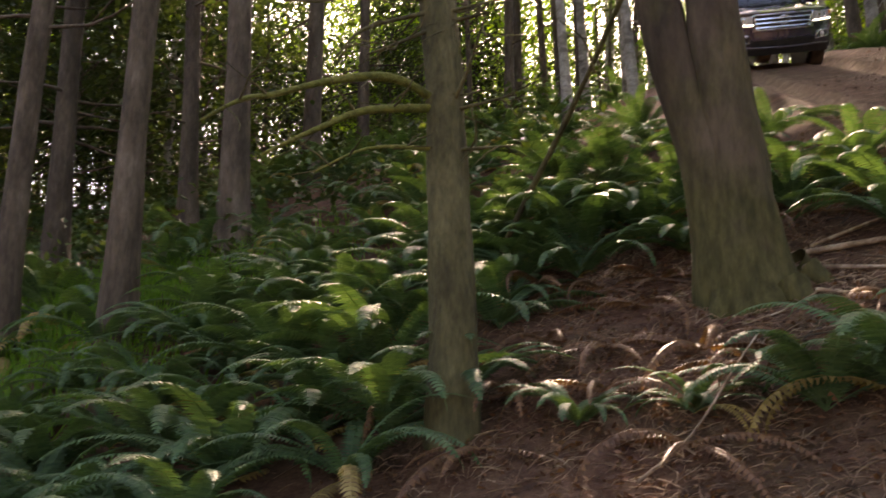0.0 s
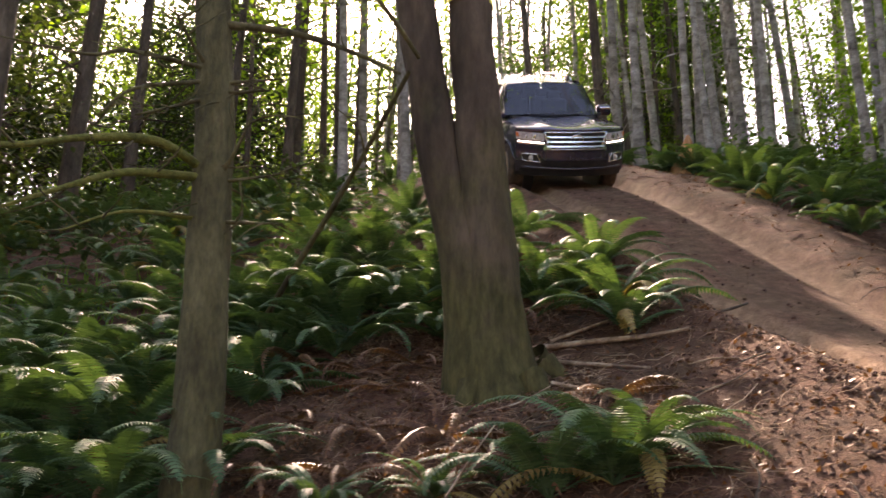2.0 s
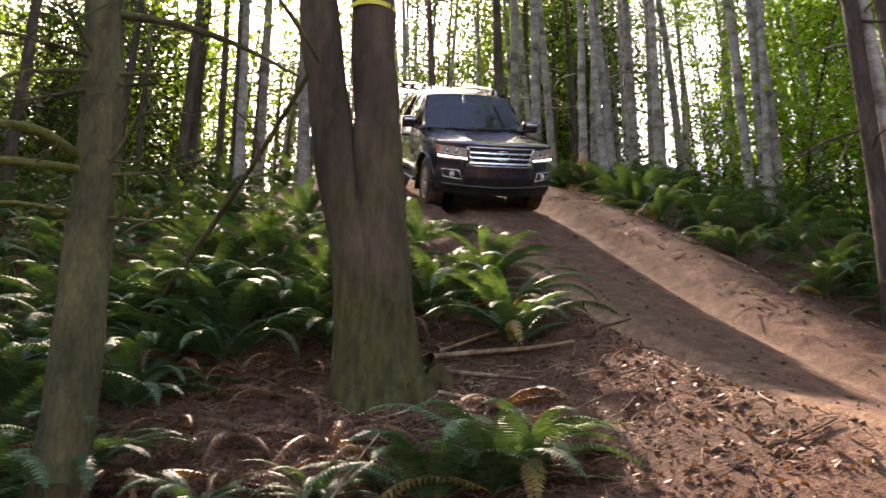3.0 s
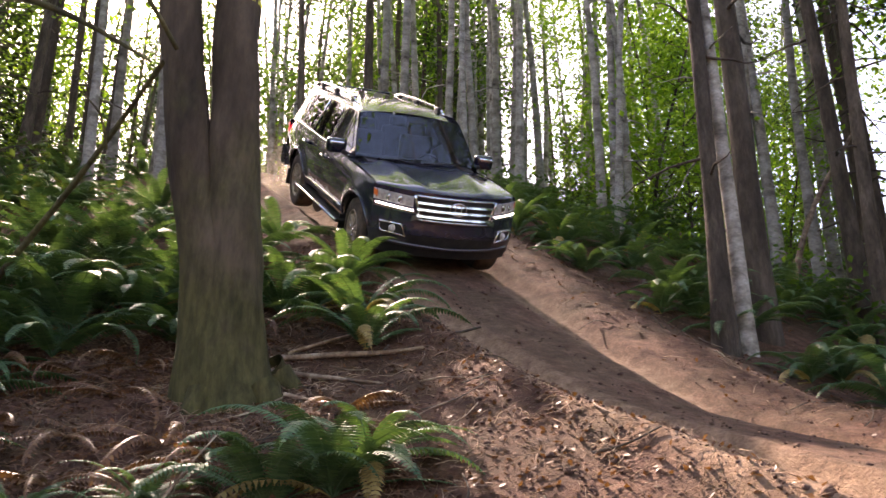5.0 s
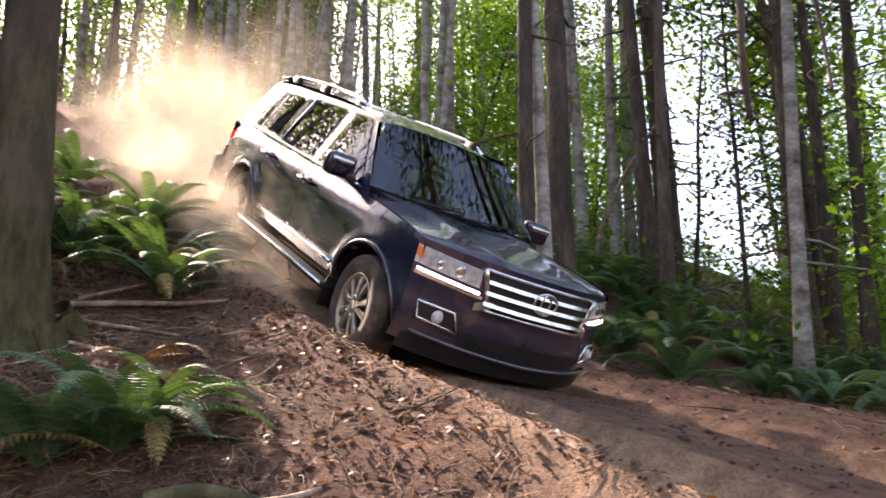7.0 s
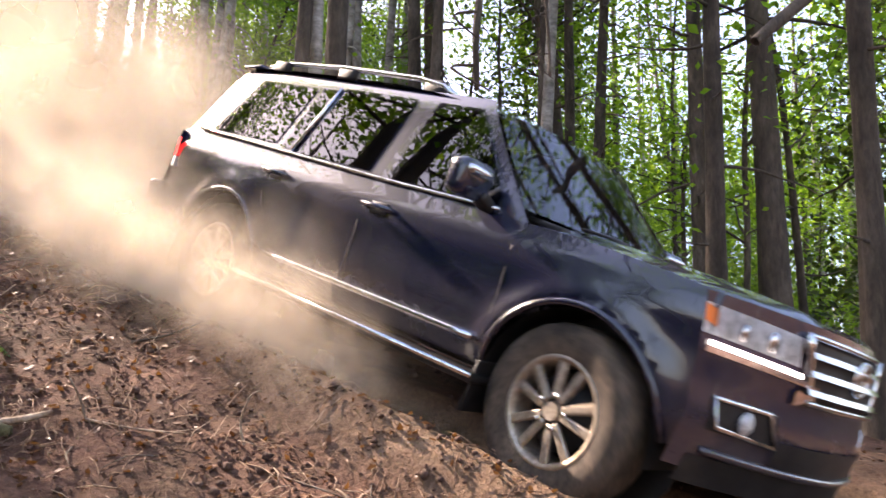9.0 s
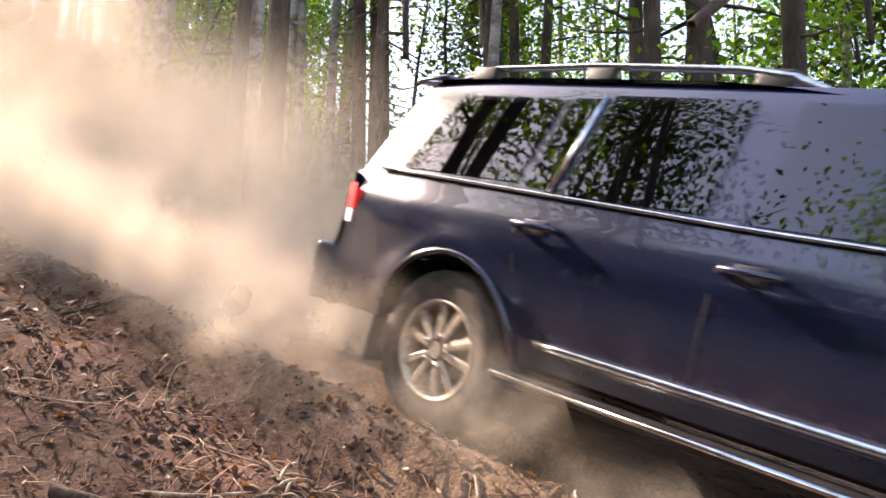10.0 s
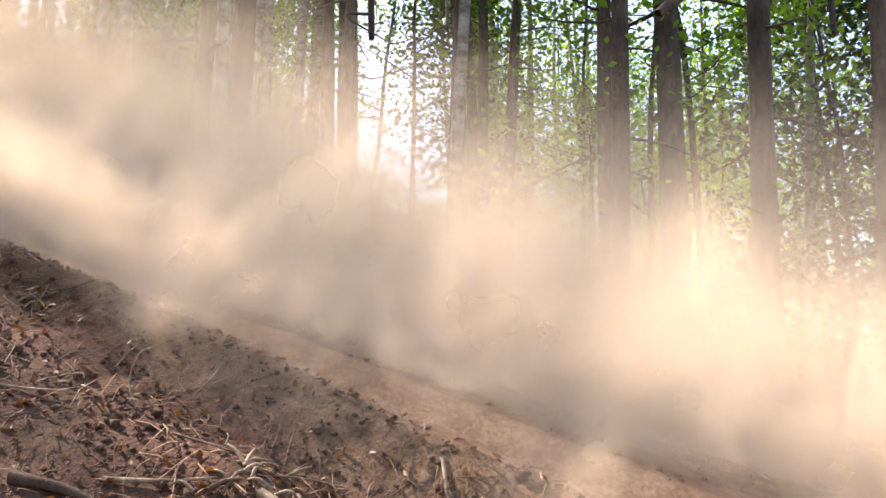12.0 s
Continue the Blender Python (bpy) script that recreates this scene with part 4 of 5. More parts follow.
RUBBER = surface("dusty_rubber", (.035, .028, .022), (.085, .064, .048), (.17, .125, .09), 6, .95, .4, .004)
BLACK = surface("black_plastic", (.008, .008, .009), (.014, .014, .015), (.03, .027, .024), 8, .5, .2, .002)
CABIN = surface("dark_cabin_trim", (.012, .012, .013), (.02, .019, .018), (.035, .033, .03), 9, .8, .2, .002)
GLASS_FRONT, GLASS_SIDE = tinted_glass("windscreen_glass", (.45, .5, .48)), tinted_glass("privacy_glass", (.09, .09, .09))
LAMP_GLASS = tinted_glass("lamp_glass", (.92, .93, .94), 1.3)


def glow(name, colour, strength, rough=.3):
    m, nt, b = material(name, rough)
    b.inputs["Base Color"].default_value = (*colour, 1)
    b.inputs["Emission Color"].default_value, b.inputs["Emission Strength"].default_value = (*colour, 1), strength
    return m


RED = glow("red_lamp", (.75, .03, .025), .9)
AMBER = glow("amber_lamp", (.6, .16, .03), .08)
LIT = glow("lit_white_lamp", (1, .95, .85), 2.2)
CLEAR = glow("clear_lamp", (.75, .75, .74), .12)


LAMP_BOWL = surface("lamp_bowl", (.30, .30, .31), (.6, .6, .61), (.85, .85, .85), 22, .3, .4, .006, metal=.1)


def grid(fn, us, vs, name, mat, parent, keep=None, label="", lift=0.0):
    """A surface from fn(u, v); keep(u, v) says which faces stay."""
    pts = [[Vector(fn(u, v)) for v in vs] for u in us]
    verts = [tuple(p) for row in pts for p in row]
    n, faces = len(vs), []
    for i in range(len(us) - 1):
        for j in range(n - 1):
            if keep is None or keep((us[i] + us[i + 1]) / 2, (vs[j] + vs[j + 1]) / 2):
                faces.append((i * n + j, (i + 1) * n + j, (i + 1) * n + j + 1, i * n + j + 1))
    return mesh_ob(name, verts, faces, mat, parent, label)


def rod(name, pts, r, mat, parent, label="", sides=8, squash=1.0):
    v, f = [], []
    tube(v, f, [Vector(p) for p in pts], [r] * len(pts), sides, None)
    f.append(tuple(range(sides))[::-1])
    return mesh_ob(name, v, f, mat, parent, label)


def box(name, size, m, mat, parent, label="", bevel=.02, seg=2):
    bm = bmesh.new()
    bmesh.ops.create_cube(bm, size=1, matrix=Matrix.Diagonal((*size, 1)))
    bmesh.ops.bevel(bm, geom=bm.edges[:], offset=min(bevel, min(size) * .45), segments=seg, affect="EDGES", profile=.6)
    bm.transform(m)
    return part(name, bm, mat, parent, label)


HUBS = ((1.46, .40), (-1.45, .40))
ARCH = .475


def hood_z(x, y):
    s = max(0.0, min(1.0, (x - 1.05) / 1.2))
    a = abs(y)
    z = 1.225 - .10 * s ** 1.7 - .055 * (a / .9) ** 3
    z += .016 * math.exp(-((a - .52 + .1 * s) / .10) ** 2) - .010 * math.exp(-(a / .28) ** 2)
    return z


def belt_z(x):
    return hood_z(x, .9) if x > .9 else 1.17 + .012 * (.9 - x) ** 1.2


def side_w(x):
    w = 1.0
    if x > 1.2:
        w -= .075 * ((x - 1.2) / .82) ** 2.2
    if x < -1.6:
        w -= .06 * ((-1.6 - x) / .85) ** 2
    return w


SIDE = ((.46, .90), (.56, .945), (.70, .965), (.86, .97), (.98, .985), (1.08, .975), (1.16, .945), (1.3, .90))


def side_y(x, z):
    y = float(np.interp(z, [s[0] for s in SIDE], [s[1] for s in SIDE])) * side_w(x)
    for hx, hz in HUBS:
        d = math.hypot(x - hx, z - hz)
        y += .025 * math.exp(-((d - ARCH - .03) / .07) ** 2)
    return y


def nose_x(y, z):
    return 2.33 - .34 * abs(y / .95) ** 2.6 - .16 * max(0, z - .86) + .02 * math.exp(-((z - .62) / .1) ** 2) - .12 * max(0, .5 - z)


def tail_x(y, z):
    return -2.54 + .16 * abs(y / .95) ** 3 + .18 * max(0, z - 1.0) + .10 * max(0, .62 - z) - .05 * math.exp(-((z - .72) / .13) ** 2)


def cabin_y(z, x=0):
    return .915 - (z - 1.2) * .34 - .05 * max(0, (z - 1.70) / .13) ** 2 - (.05 * ((-1.5 - x) / .9) ** 2 if x < -1.5 else 0) - (.06 * ((x - .3) / .7) ** 2 if x > .3 else 0)


def screen_x(z):
    return .90 - (z - 1.235) * .98


def rear_x(z):
    return -2.40 + .42 * (z - 1.2) + .10 * max(0, z - 1.6)


def build_body(car):
    body = new("body")
    body.parent = car
    for s in (-1, 1):
        def skin(x, z, s=s):
            bz = belt_z(x)
            zz = .46 + (bz - .46) * z
            for hx, hz in HUBS:
                d = math.hypot(x - hx, zz - hz)
                if abs(d - ARCH) < .030 and d > 0:
                    k = ARCH / d
                    return (hx + (x - hx) * k, s * side_y(x, hz + (zz - hz) * k), hz + (zz - hz) * k)
            return (x, s * side_y(x, zz), zz)
        us, vs = spread(-2.40, 2.02, 118), spread(0, 1, 22)
        if s > 0:
            us = us[::-1]
        grid(skin, us, vs, "side_panel", PAINT, body,
             keep=lambda u, v: all(math.hypot(u - hx, .46 + (belt_z(u) - .46) * v - hz) > ARCH - .004 for hx, hz in HUBS))
        # cabin side, with pillars
        grid(lambda u, z, s=s: (rear_x(z) + (screen_x(z) - rear_x(z)) * u, s * cabin_y(z, rear_x(z) + (screen_x(z) - rear_x(z)) * u), z),
             spread(0, 1, 30)[::s * -1], spread(1.15, 1.81, 10), "pillar_panel", PAINT, body)
    # hood, nose, roof, tail
    grid(lambda u, y: ((x := .84 + (nose_x(y, 1.10) - .84) * u), y, hood_z(x, y) - (.035 * max(0, (u - .93) / .07) ** 2)),
         spread(0, 1, 26), spread(-.905, .905, 44), "hood", PAINT, body)
    grid(lambda y, z: (nose_x(y, z), y, z), spread(-.935, .935, 48), spread(.40, 1.10, 18), "front_panel", PAINT, body)
    grid(lambda x, y: (x, y, 1.875 - .10 * max(0, (x + .55) / .98) ** 2 - .03 * max(0, (-1.2 - x) / 1.0) ** 2 - .055 * abs(y / .70) ** 3),
         spread(-2.20, .37, 24), spread(-.70, .70, 24), "roof", PAINT, body)
    grid(lambda y, z: (tail_x(y, z), y, z), spread(.935, -.935, 36), spread(.44, 1.2, 16), "tailgate", PAINT, body)
    grid(lambda y, z: (rear_x(z) - .03 * (1 - (y / .8) ** 2), y * (1.02 - (z - 1.2) * .40), z), spread(.83, -.83, 14), spread(1.18, 1.83, 7), "rear_pillar_panel", PAINT, body)
    return body


def build_glass(car):
    grid(lambda y, v: ((z := 1.24 + .53 * v) and screen_x(z) + .012 + .09 * (1 - abs(y) ** 2.2), y * (.865 - .165 * v), z), spread(-1, 1, 22), spread(0, 1, 12), "windscreen", GLASS_FRONT, car, label="clear curved windscreen reflecting leaves")
    grid(lambda y, v: (rear_x(1.27 + .48 * v) - .045, y * (.77 - .17 * v), 1.27 + .48 * v), spread(1, -1, 10), spread(0, 1, 4), "rear_window", GLASS_SIDE, car)
    # side windows: lower and upper ends along the car
    panes = ((.80, .33, -.06, -.02), (-.24, -.20, -.92, -.88), (-.98, -.94, -1.16, -1.10), (-1.22, -1.16, -2.05, -1.82))
    for s in (-1, 1):
        for k, (fl, fu, rl, ru) in enumerate(panes):
            lo, hi = 1.225 + .015 * k, 1.735 if k < 2 else 1.73 - .008 * k
            grid(lambda u, v, s=s: ((x := (rl + (fl - rl) * u) * (1 - v) + (ru + (fu - ru) * u) * v), s * (cabin_y(lo + (hi - lo) * v, x) + .007), lo + (hi - lo) * v),
                 spread(0, 1, 8)[::s * -1], spread(0, 1, 5), "side_window", GLASS_SIDE, car)
        # bright strip under the windows, roof edge moulding, divider
        rod("belt_moulding", [(x, s * (cabin_y(1.205 + .012 * max(0, -x), x) + .012), 1.205 + .02 * max(0, -x)) for x in spread(.78, -2.2, 14)], .011, CHROME, car, "chrome strip under the side windows", 6)
        rod("window_divider", [(-1.0, s * (cabin_y(1.24) + .014), 1.24), (-.92, s * (cabin_y(1.73) + .012), 1.73)], .013, CHROME, car, sides=6)


def build_nose(car):
    # grille: dark recess, bars, frame and a plain oval badge
    gr = grid(lambda y, z: (nose_x(y, z) + .006, y, z), spread(-.50, .50, 14), spread(.79, 1.06, 6), "grille", BLACK, car, label="chrome grille with horizontal bars")
    for z in (.835, .91, .985):
        v, f = [], []
        for i, y in enumerate(spread(-.495, .495, 16)):
            x = nose_x(y, z)
            v += [(x + .012, y, z - .020), (x + .044, y, z - .014), (x + .032, y, z + .010), (x + .010, y, z + .014)]
        for i in range(16):
            for k in range(4):
                a, b = i * 4 + k, i * 4 + (k + 1) % 4
                f.append((a, b, b + 4, a + 4))
        mesh_ob("grille_bar", v, f, CHROME, gr, smooth=False)
    for z, w in ((1.055, .52), (.785, .46)):
        rod("grille_frame", [(nose_x(y, z) + .02, y, z) for y in spread(-w, w, 16)], .014, CHROME, gr, sides=6)
    for s in (-1, 1):
        rod("grille_frame", [(nose_x(.50, z) + .02, s * (.53 - .10 * (1.06 - z) / .28), z) for z in spread(1.06, .78, 5)], .02, CHROME, gr, sides=6)
    badge = bmesh.new()
    for rx, rz, yy in ((.105, .075, 0), (.04, .07, 0)):
        ring = [(2.345, rx * math.cos(a), .945 + rz * math.sin(a)) for a in spread(0, 2 * math.pi, 24)]
        v, f = [], []
        tube(v, f, [Vector(p) for p in ring], [.011] * 25, 6, None)
        bv = [badge.verts.new(p) for p in v]
        for q in f[:-1]:
            badge.faces.new([bv[i] for i in q])
    part("badge", badge, CHROME, gr, "plain oval chrome badge")
    for s in (-1, 1):
        hl = new("headlight")
        hl.parent = car
        tagged(hl, "clear headlight with amber corner and lit strip")

        def lamp(y0, y1, z0, z1, name, mat, out, slant=.02, parent=hl, s=s):
            grid(lambda u, v: (nose_x((y := y0 + (y1 - y0) * u), (z := z0 + (z1 - z0) * v + slant * u)) + out, s * y, z),
                 spread(0, 1, 10) if s > 0 else spread(0, 1, 10)[::-1], spread(0, 1, 4), name, mat, parent)
        lamp(.53, .935, .915, 1.035, "housing", LAMP_BOWL, .004)
        lamp(.90, .938, .965, 1.03, "indicator", AMBER, .012)
        lamp(.53, .94, .912, 1.04, "lens", LAMP_GLASS, .022)
        lamp(.53, .92, .872, .893, "light_strip", LIT, .02)
        lamp(.50, .93, .845, .868, "chrome_strip", CHROME, .022)
        lamp(.42, .54, .80, .86, "chrome_corner", CHROME, .02, -.04)
        for y, r in ((.66, .05), (.78, .042)):
            bm = bmesh.new()
            bmesh.ops.create_uvsphere(bm, u_segments=14, v_segments=8, radius=r, matrix=Matrix.Translation((nose_x(y, .97) - .012, s * y, .975)) @ Matrix.Diagonal((.5, 1, 1, 1)))
            part("projector", bm, CHROME, hl)
        fog = new("fog_light")
        fog.parent = car
        tagged(fog, "round fog lamp in a chrome bezel")
        fx = nose_x(.72, .63) + .012
        rod("bezel", [(nose_x(y, z) + .02, s * y, z) for y, z in ((.58, .57), (.84, .59), (.86, .70), (.64, .70), (.58, .57))], .012, CHROME, fog, sides=6)
        bm = bmesh.new()
        bmesh.ops.create_uvsphere(bm, u_segments=14, v_segments=8, radius=.05, matrix=Matrix.Translation((fx - .01, s * .72, .635)) @ Matrix.Diagonal((.5, 1, 1, 1)))
        part("lens", bm, LAMP_BOWL, fog)
        grid(lambda u, v, s=s: (nose_x(.58 + .28 * u, .57 + .13 * v) + .006, s * (.58 + .28 * u), .57 + .13 * v), spread(0, 1, 4)[::s], spread(0, 1, 2), "recess", BLACK, fog)
    grid(lambda y, z: (nose_x(y, z) + .012, y, z), spread(-.56, .56, 14), spread(.44, .60, 4), "lower_grille", BLACK, car)
    grid(lambda y, z: (nose_x(y, z) + .014 - .2 * (.46 - z), y, z), spread(-.88, .88, 20), spread(.34, .46, 3), "skid_plate", BLACK, car)
    rod("bumper_lip", [(nose_x(y, .46) + .02, y, .46 + .03 * abs(y)) for y in spread(-.85, .85, 16)], .018, PAINT, car, sides=6)


def build_trim(car):
    for s in (-1, 1):
        m = new("door_mirror")
        m.parent = car
        tagged(m, "navy door mirror with chrome cap")
        box("housing", (.13, .26, .19), pose(.68, s * 1.06, 1.30, 0, 0, -s * 8), PAINT, m, bevel=.055, seg=3)
        box("chrome_cap", (.10, .20, .05), pose(.715, s * 1.07, 1.345, 0, 12, -s * 8), CHROME, m, bevel=.02)
        box("mirror_glass", (.01, .21, .14), pose(.616, s * 1.06, 1.30, 0, 0, -s * 8), CHROME, m, bevel=.004)
        box("arm", (.09, .12, .06), pose(.70, s * .94, 1.22, s * 25, 0, 0), BLACK, m, bevel=.02)
        for x, z in ((.03, 1.04), (-.98, 1.07)):
            h = new("door_handle")
            h.parent = car
            y = side_y(x, z)
            rod("grip", [(x + .13, s * (y + .004), z), (x + .11, s * (y + .045), z + .004), (x - .09, s * (y + .05), z + .006), (x - .12, s * (y + .004), z + .006)], .016, PAINT, h, sides=8)
            box("cup", (.13, .012, .07), pose(x, s * (y + .001), z, 0, 0, 0), BLACK, h, bevel=.005)
        rod("door_moulding", [(x, s * (side_y(x, .575) + .014), .575) for x in spread(.92, -.86, 12)], .021, CHROME, car, "bright strip along the doors", 6)
        rb = new("running_board")
        rb.parent = car
        box("step", (2.05, .17, .05), pose(.02, s * .96, .40), BLACK, rb, bevel=.02)
        rod("edge", [(x, s * 1.05, .415) for x in (1.05, -1.0)], .015, CHROME, rb, sides=6)
        for hx, hz in HUBS:
            a0 = .12 if hx > 0 else .05
            rod("arch_moulding", [(hx + (ARCH + .008) * math.cos(a), s * (side_y(hx + ARCH * math.cos(a), hz + ARCH * math.sin(a)) + .004), hz + (ARCH + .008) * math.sin(a)) for a in spread(a0, math.pi - a0, 18)], .018, PAINT, car, sides=6)
            v, f = [], []
            for a in spread(-.15, math.pi + .15, 18):
                for y in (.58, .93):
                    v.append((hx + (ARCH - .01) * math.cos(a), s * y, hz + (ARCH - .01) * math.sin(a)))
            for i in range(18):
                f.append((2 * i, 2 * i + 1, 2 * i + 3, 2 * i + 2))
            b = len(v)
            v += [(hx + ARCH * math.cos(a), s * .58, hz + ARCH * math.sin(a)) for a in spread(0, 2 * math.pi, 18)]
            f.append(tuple(range(b, b + 19)))
            mesh_ob("wheel_arch_liner", v, f, BLACK, car)
            # plain black flaps, pale only where the sun falls on them
            box("mud_flap", (.02, .26, .26), pose(hx - .455, s * .86, .36, 0, 8, 0), BLACK, car, "black mud flap behind the front wheel" if hx > 0 else "", bevel=.008)
        # seams of the doors
        for x0, x1 in ((.98, 1.0), (-.14, -.10), (-1.0, -1.12)):
            rod("door_seam", [(x0 + (x1 - x0) * (z - .55) / .6, s * (side_y(x0, z) - .001), z) for z in spread(.5, 1.15, 6)], .0035, BLACK, car, sides=4)
        rail = new("roof_rail")
        rail.parent = car
        tagged(rail, "silver roof rail on dark feet")
        rod("bar", [(.02, s * .645, 1.80), (-.12, s * .65, 1.855), (-.35, s * .64, 1.885), (-1.1, s * .63, 1.90), (-1.75, s * .62, 1.885), (-1.98, s * .62, 1.84)], .019, CHROME, rail)
        for x in (-.2, -1.05, -1.8):
            box("foot", (.16, .05, .09), pose(x, s * .635, 1.845), BLACK, rail, bevel=.015)
        tl = new("tail_light")
        tl.parent = car
        tagged(tl, "red and clear tail light")
        for z0, z1, mat, nm in ((1.0, 1.14, RED, "red_lens"), (.92, .995, CLEAR, "clear_lens")):
            grid(lambda u, z, s=s: (-2.30 - .19 * math.sin(u * 1.5), s * (.955 - .27 * (1 - math.cos(u * 1.5))), z), spread(0, 1, 8)[::-s], spread(z0, z1, 3), nm, mat, tl)
        box("rear_bumper_corner", (.40, .14, .34), pose(-2.38, s * .84, .62, 0, 0, s * -22), PAINT, car, bevel=.045, seg=3)
    box("rear_bumper", (.18, 1.66, .34), pose(-2.55, 0, .62), PAINT, car, bevel=.05, seg=3)
    box("roof_spoiler", (.24, 1.20, .035), pose(-2.26, 0, 1.835, 0, -6, 0), PAINT, car, bevel=.015)
    for y0, y1 in ((-.55, .02), (.02, .55)):
        rod("wiper", [(1.05, y0, 1.245), (1.04, (y0 + y1) / 2, 1.265), (.985, y1, 1.275)], .009, BLACK, car, sides=5)
    box("underbody", (4.4, 1.36, .2), pose(-.1, 0, .50), BLACK, car, bevel=.04)
    box("cowl", (.22, 1.5, .03), pose(.96, 0, 1.205, 0, 5, 0), BLACK, car, bevel=.01)
    for x in (1.46, -1.45):
        rod("axle", [(x, -.8, .40), (x, .8, .40)], .05, BLACK, car)


def build_cabin(car):
    box("dashboard", (.40, 1.45, .30), pose(.60, 0, 1.06), CABIN, car, bevel=.08, seg=3)
    box("cabin_floor", (2.9, 1.5, .06), pose(-.7, 0, .66), CABIN, car)
    rod("steering_wheel", [(.30 + .07 * math.sin(a), .38 + .18 * math.cos(a), 1.10 + .17 * math.sin(a)) for a in spread(0, 2 * math.pi, 20)], .015, CABIN, car)
    for x, y in ((-.08, .38), (-.08, -.38), (-.98, .42), (-.98, -.42)):
        seat = new("seat")
        seat.parent = car
        box("cushion", (.5, .52, .16), pose(x + .2, y, .86, 0, -6, 0), CABIN, seat, bevel=.06)
        box("backrest", (.14, .5, .6), pose(x - .08, y, 1.16, 0, -12, 0), CABIN, seat, bevel=.06)
        box("headrest", (.09, .27, .17), pose(x - .16, y, 1.52, 0, -10, 0), CABIN, seat, bevel=.04)


def build_wheel(car):
    """Axis along y, outer face towards -y."""
    w = new("wheel")
    w.parent = car
    prof = ((.235, .105), (.26, .125), (.33, .135), (.385, .12), (.40, .085), (.402, 0), (.40, -.085), (.385, -.12), (.33, -.135), (.26, -.125), (.235, -.105))
    n, v, f = 48, [], []
    for i in range(n):
        a = 2 * math.pi * i / n
        for j, (r, y) in enumerate(prof):
            rr = r - (.008 if j in (4, 5, 6) and i % 2 else 0)
            v.append((rr * math.cos(a), y, rr * math.sin(a)))
    m = len(prof)
    for i in range(n):
        for j in range(m - 1):
            a, b = i * m + j, ((i + 1) % n) * m + j
            f.append((a, b, b + 1, a + 1))
    mesh_ob("tyre", v, f, RUBBER, w, "dusty black off-road tyre")
    rim = new("rim")
    rim.parent = w
    prof, v, f = ((.252, -.118), (.244, -.128), (.228, -.118), (.215, -.07), (.205, .05), (.22, .1)), [], []
    for i in range(n):
        a = 2 * math.pi * i / n
        v += [(r * math.cos(a), y, r * math.sin(a)) for r, y in prof]
    m = len(prof)
    for i in range(n):
        for j in range(m - 1):
            a, b = i * m + j, ((i + 1) % n) * m + j
            f.append((a, b, b + 1, a + 1))
    mesh_ob("barrel", v, f, ALLOY, rim)
    for k in range(5):
        for o in (-.27, .27):
            a = 2 * math.pi * k / 5 + o
            bm = bmesh.new()
            bmesh.ops.create_cube(bm, size=1, matrix=Matrix.Diagonal((.175, .03, .046, 1)))
            for vv in bm.verts:
                if vv.co.x < 0:
                    vv.co.z *= .75
                    vv.co.y -= .008
            bmesh.ops.bevel(bm, geom=bm.edges[:], offset=.007, segments=1, affect="EDGES")
            bm.transform(Matrix.Rotation(-a, 4, "Y") @ Matrix.Translation((.143, -.098, 0)))
            part("spoke", bm, ALLOY, rim, smooth=False)
    bm = bmesh.new()
    bmesh.ops.create_cone(bm, cap_ends=True, segments=20, radius1=.05, radius2=.04, depth=.035, matrix=Matrix.Translation((0, -.105, 0)) @ Matrix.Rotation(math.pi / 2, 4, "X"))
    part("hub_cap", bm, ALLOY, rim, smooth=False)
    for k in range(5):
        a = 2 * math.pi * k / 5
        bm = bmesh.new()
        bmesh.ops.create_cone(bm, cap_ends=True, segments=8, radius1=.011, radius2=.011, depth=.03, matrix=Matrix.Translation((.075 * math.cos(a), -.115, .075 * math.sin(a))) @ Matrix.Rotation(math.pi / 2, 4, "X"))
        part("lug_nut", bm, CHROME, rim)
    bm = bmesh.new()
    bmesh.ops.create_cone(bm, cap_ends=True, segments=28, radius1=.175, radius2=.175, depth=.03, matrix=Matrix.Translation((0, -.02, 0)) @ Matrix.Rotation(math.pi / 2, 4, "X"))
    part("brake_disc", bm, BLACK, w)
    return w


CAR = new("suv")
tagged(CAR, "dark navy blue off-road suv with chrome grille, dusty from the track", "car")
build_body(CAR)
build_glass(CAR)
build_nose(CAR)
build_trim(CAR)
build_cabin(CAR)
WHEEL = build_wheel(CAR)
WHEELS = []
for hx in (1.46, -1.45):
    for s in (-1, 1):
        home = pose(hx, s * .83, .40, 0, 0, 0 if s < 0 else 180)
        wheel = WHEEL if not WHEELS else copy_thing(WHEEL, home)
        wheel.matrix_basis = home
        WHEELS.append((wheel, hx, s))


def car_way(step=.2):
    """Distance rolled at even steps of time."""
    ts = [r[0] for r in CAR_ROWS]
    at = lambda t: Vector([float(np.interp(t, ts, [r[k] for r in CAR_ROWS])) for k in (1, 2, 3)])
    out, far = [(0.0, 0.0)], 0.0
    for i in range(1, round(12 / step) + 1):
        far += (at(i * step) - at((i - 1) * step)).length
        out.append((i * step, far))
    return out


